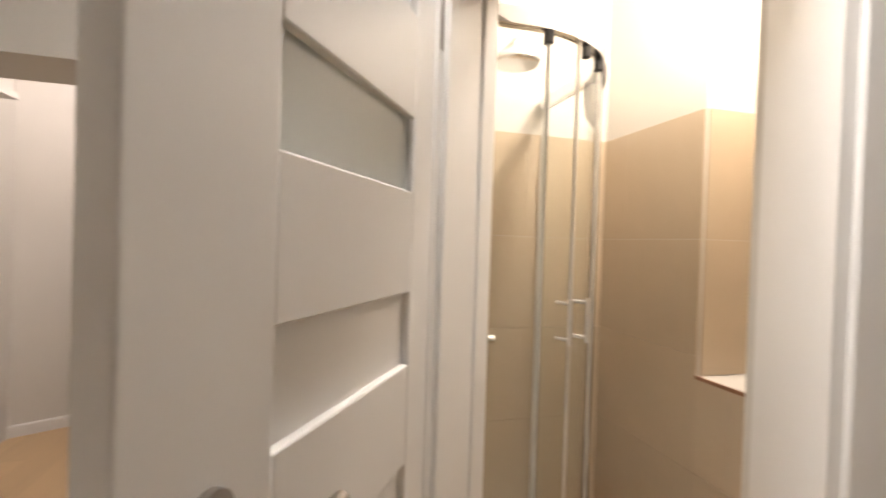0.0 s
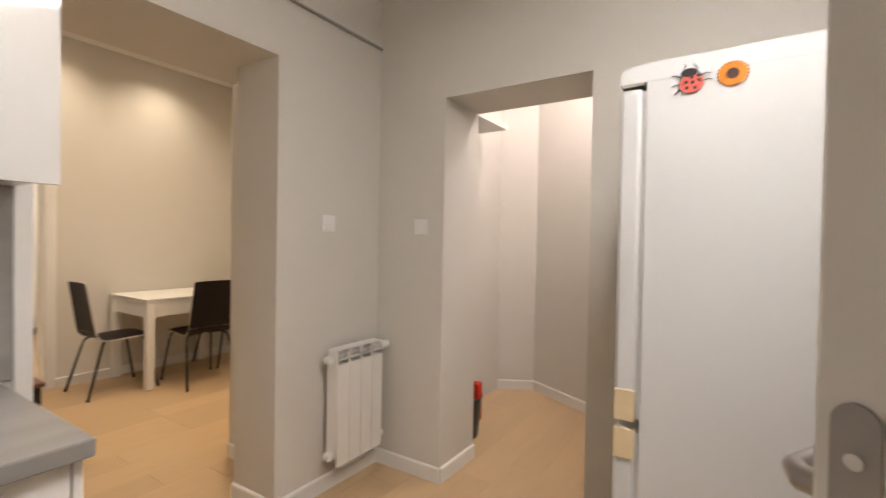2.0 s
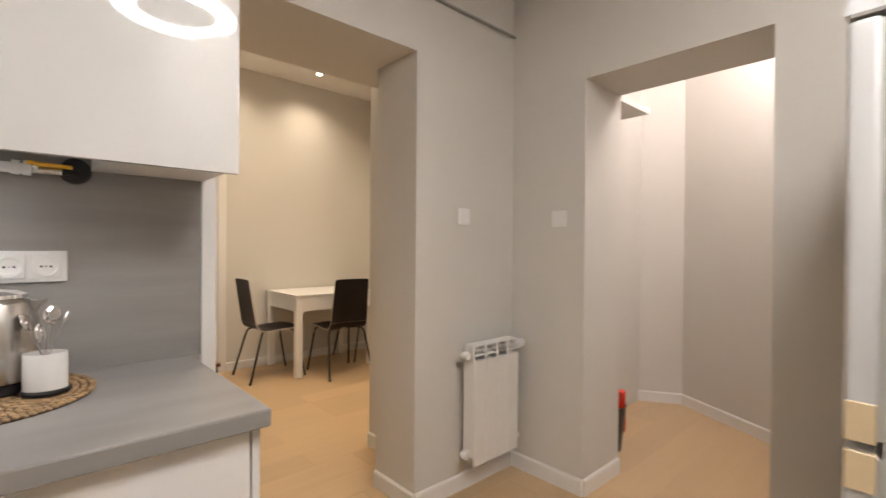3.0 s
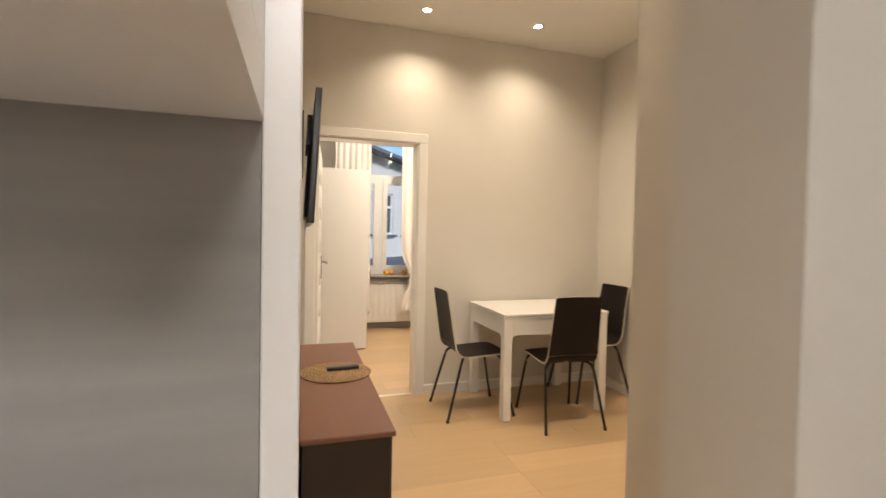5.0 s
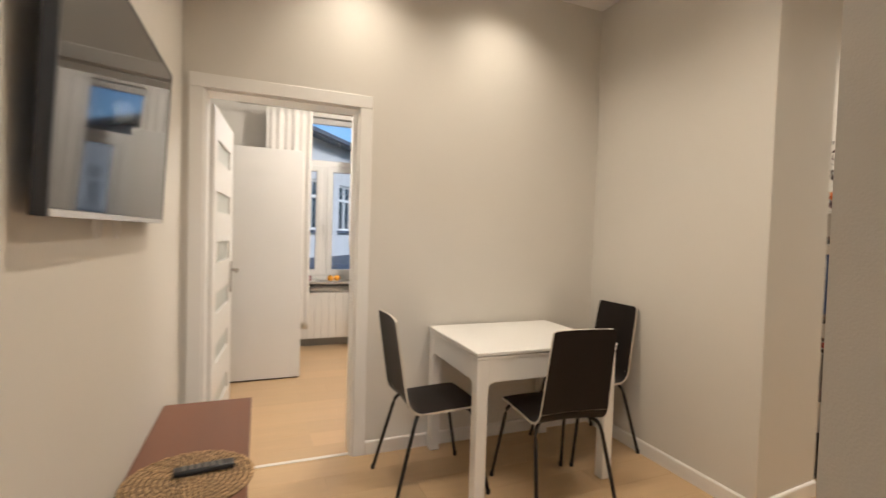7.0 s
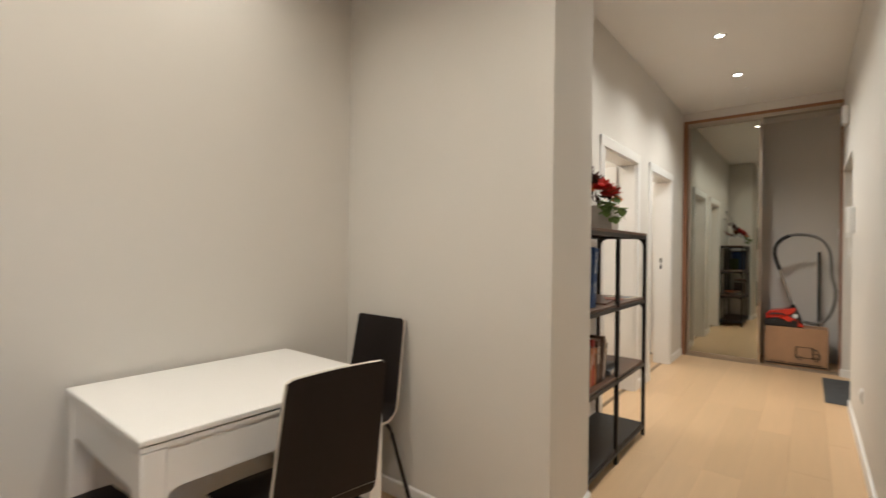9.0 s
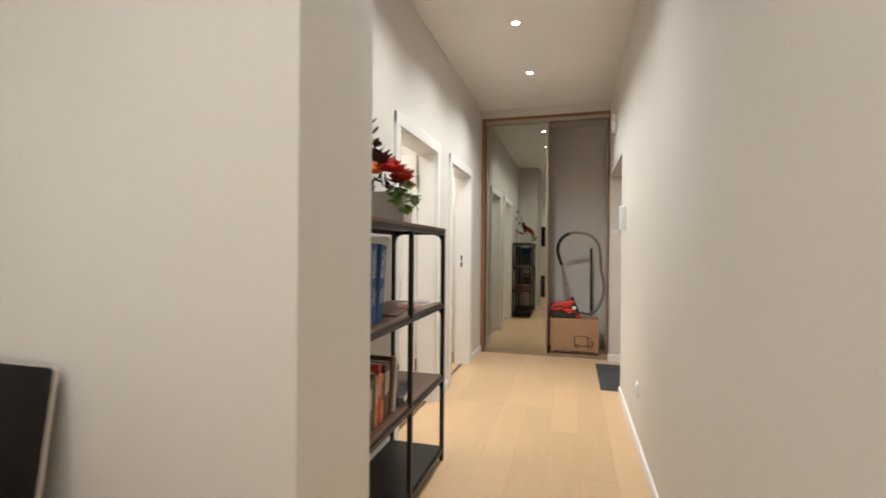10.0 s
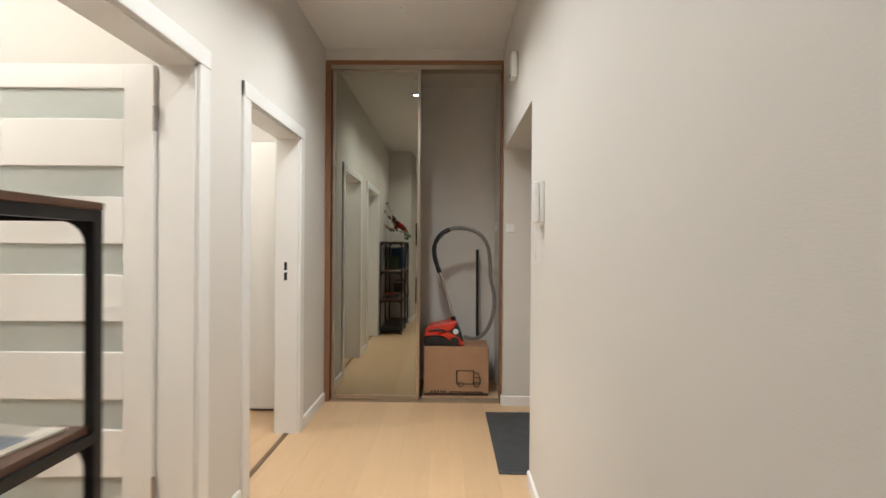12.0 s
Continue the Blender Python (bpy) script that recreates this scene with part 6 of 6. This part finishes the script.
# towel over the rail
bm = bmesh.new()
n0, m0 = 12, 8
gg = []
for j in range(m0 + 1):
    row = []
    for i in range(n0 + 1):
        u = i / n0
        k = 12 + u * 4.0
        i0 = min(int(k), len(arcpts) - 2)
        t = k - i0
        x = arcpts[i0][0] * (1 - t) + arcpts[i0 + 1][0] * t
        y = arcpts[i0][1] * (1 - t) + arcpts[i0 + 1][1] * t
        n_ = (Vector((x, y)) - Vector((CX, CY))).normalized()
        o = 0.028 + 0.010 * math.sin(9 * u + j * 0.5)
        row.append(bm.verts.new((x + n_.x * o, y + n_.y * o, 2.064 - j * (0.018 + 0.012 * (1 - abs(2 * u - 1))))))
    gg.append(row)
for j in range(m0):
    for i in range(n0):
        bm.faces.new((gg[j][i], gg[j][i + 1], gg[j + 1][i + 1], gg[j + 1][i]))
tw = part("towel", bm, FABRIC, None, "", True)
tw.modifiers.new("thick", "SOLIDIFY").thickness = 0.006
tagged(tw, "white cotton towel hung over the shower rail", "towel")
boxpart("sill_trim", (-1.25, -0.668, -3.302, -3.292, 0.905, 0.918), BROWNWD)
tagged(bpy.data.objects["sill_trim"], "thin brown metal edge of tiled ledge", "trim", "", "structure")

# wall tiles, each a piece of its own
TL = bpy.data.objects["wall_bathroom"]


def tile_mesh(w, h, t=0.008):
    bm = bmesh.new()
    box(bm, 0.0007, w - 0.0007, 0, t, 0.0007, h - 0.0007)
    me = bpy.data.meshes.new("tile")
    bm.to_mesh(me)
    bm.free()
    me.materials.append(TILE)
    return me


ZS = [0.0, 0.13, 0.56, 0.99, 1.42, 1.90]


def tile_run(p, q, zs=ZS, width=0.86, start=0.0):
    """Tiles on the wall from p to q, facing the left of that way."""
    p, q = Vector((*p, 0)), Vector((*q, 0))
    d = (q - p)
    L = d.length
    d.normalize()
    rot = Matrix(((d.x, -d.y, 0), (d.y, d.x, 0), (0, 0, 1))).to_4x4()
    for j in range(len(zs) - 1):
        a = -start if j % 2 else -start - width / 2
        while a < L:
            a0, a1 = max(a, 0), min(a + width, L)
            if a1 - a0 > 0.02:
                o = new("tile", tile_mesh(a1 - a0, zs[j + 1] - zs[j]))
                o.parent = TL
                o.matrix_world = Matrix.Translation(p + d * a0 + Vector((0, 0, zs[j]))) @ rot
            a += width


tile_run((-0.06, -3.30), (-0.06, -2.12))
LO = [0.0, 0.13, 0.56, 0.905]
for a_, b_ in (((-0.67, -3.30), (-0.068, -3.30)),):
    tile_run(a_, b_)
tile_run((-1.245, -3.30), (-0.67, -3.30), LO)
tile_run((-1.245, -3.62), (-0.67, -3.62), [0.915, 1.42, 1.90])
tile_run((-0.67, -3.62), (-0.67, -3.308), [0.918, 1.42, 1.90])
tile_run((-0.075, -2.135), (-0.84, -2.385))

# ---------------------------------------------------------------- floor planks, each a piece of its own
PL, PW = 1.38, 0.193
plank_mesh = {}


def plank(x0, x1, y0, y1):
    key = (round(x1 - x0, 3), round(y1 - y0, 3))
    if key not in plank_mesh:
        bm = bmesh.new()
        w, h = x1 - x0, y1 - y0
        e = 0.0008
        lo = [bm.verts.new(p_) for p_ in ((0.0003, 0.0003, -0.012), (w - 0.0003, 0.0003, -0.012), (w - 0.0003, h - 0.0003, -0.012), (0.0003, h - 0.0003, -0.012))]
        md = [bm.verts.new((v_.co.x, v_.co.y, -0.0006)) for v_ in lo]
        hi = [bm.verts.new(p_) for p_ in ((e, e, 0), (w - e, e, 0), (w - e, h - e, 0), (e, h - e, 0))]
        for u, v_ in ((lo, md), (md, hi)):
            for k in range(4):
                bm.faces.new((u[k], u[(k + 1) % 4], v_[(k + 1) % 4], v_[k]))
        bm.faces.new(hi)
        me = bpy.data.meshes.new("plank")
        bm.to_mesh(me)
        bm.free()
        me.materials.append(OAK)
        plank_mesh[key] = me
    o = new("plank", plank_mesh[key])
    o.location = (x0, y0, 0)
    o.parent = FLOOR


def lay(xa, xb, ya, yb, seed):
    r_ = random.Random(seed)
    y = ya
    while y < yb - 0.01:
        y2 = min(y + PW, yb)
        x = xa - r_.choice((0.0, 0.31, 0.62, 0.93, 1.15))
        while x < xb:
            x2 = min(x + PL, xb)
            a0 = max(x, xa)
            if x2 - a0 > 0.03:
                plank(a0, x2, y, y2)
            x += PL
        y = y2


lay(-2.2, 6.25, 0.31, 3.01, 1)
lay(-2.6, 2.1, -2.6, 0.31, 2)
lay(-2.45, 1.6, 3.01, 5.78, 3)
lay(2.6, 5.4, 3.01, 4.6, 4)
bm = bmesh.new()
box(bm, -4.05, -2.6, -4.05, 0.31, -0.0118, -0.0005)
box(bm, -2.6, -0.06, -4.05, -2.6, -0.0118, -0.0005)
structure("floor_rest", bm, OAK, "oak laminate floor behind the walker")
bm = bmesh.new(); box(bm, -1.428, -0.652, 3.03, 3.055, 0.0, 0.004)
structure("threshold", bm, TRIM, "pale strip where two floors meet")
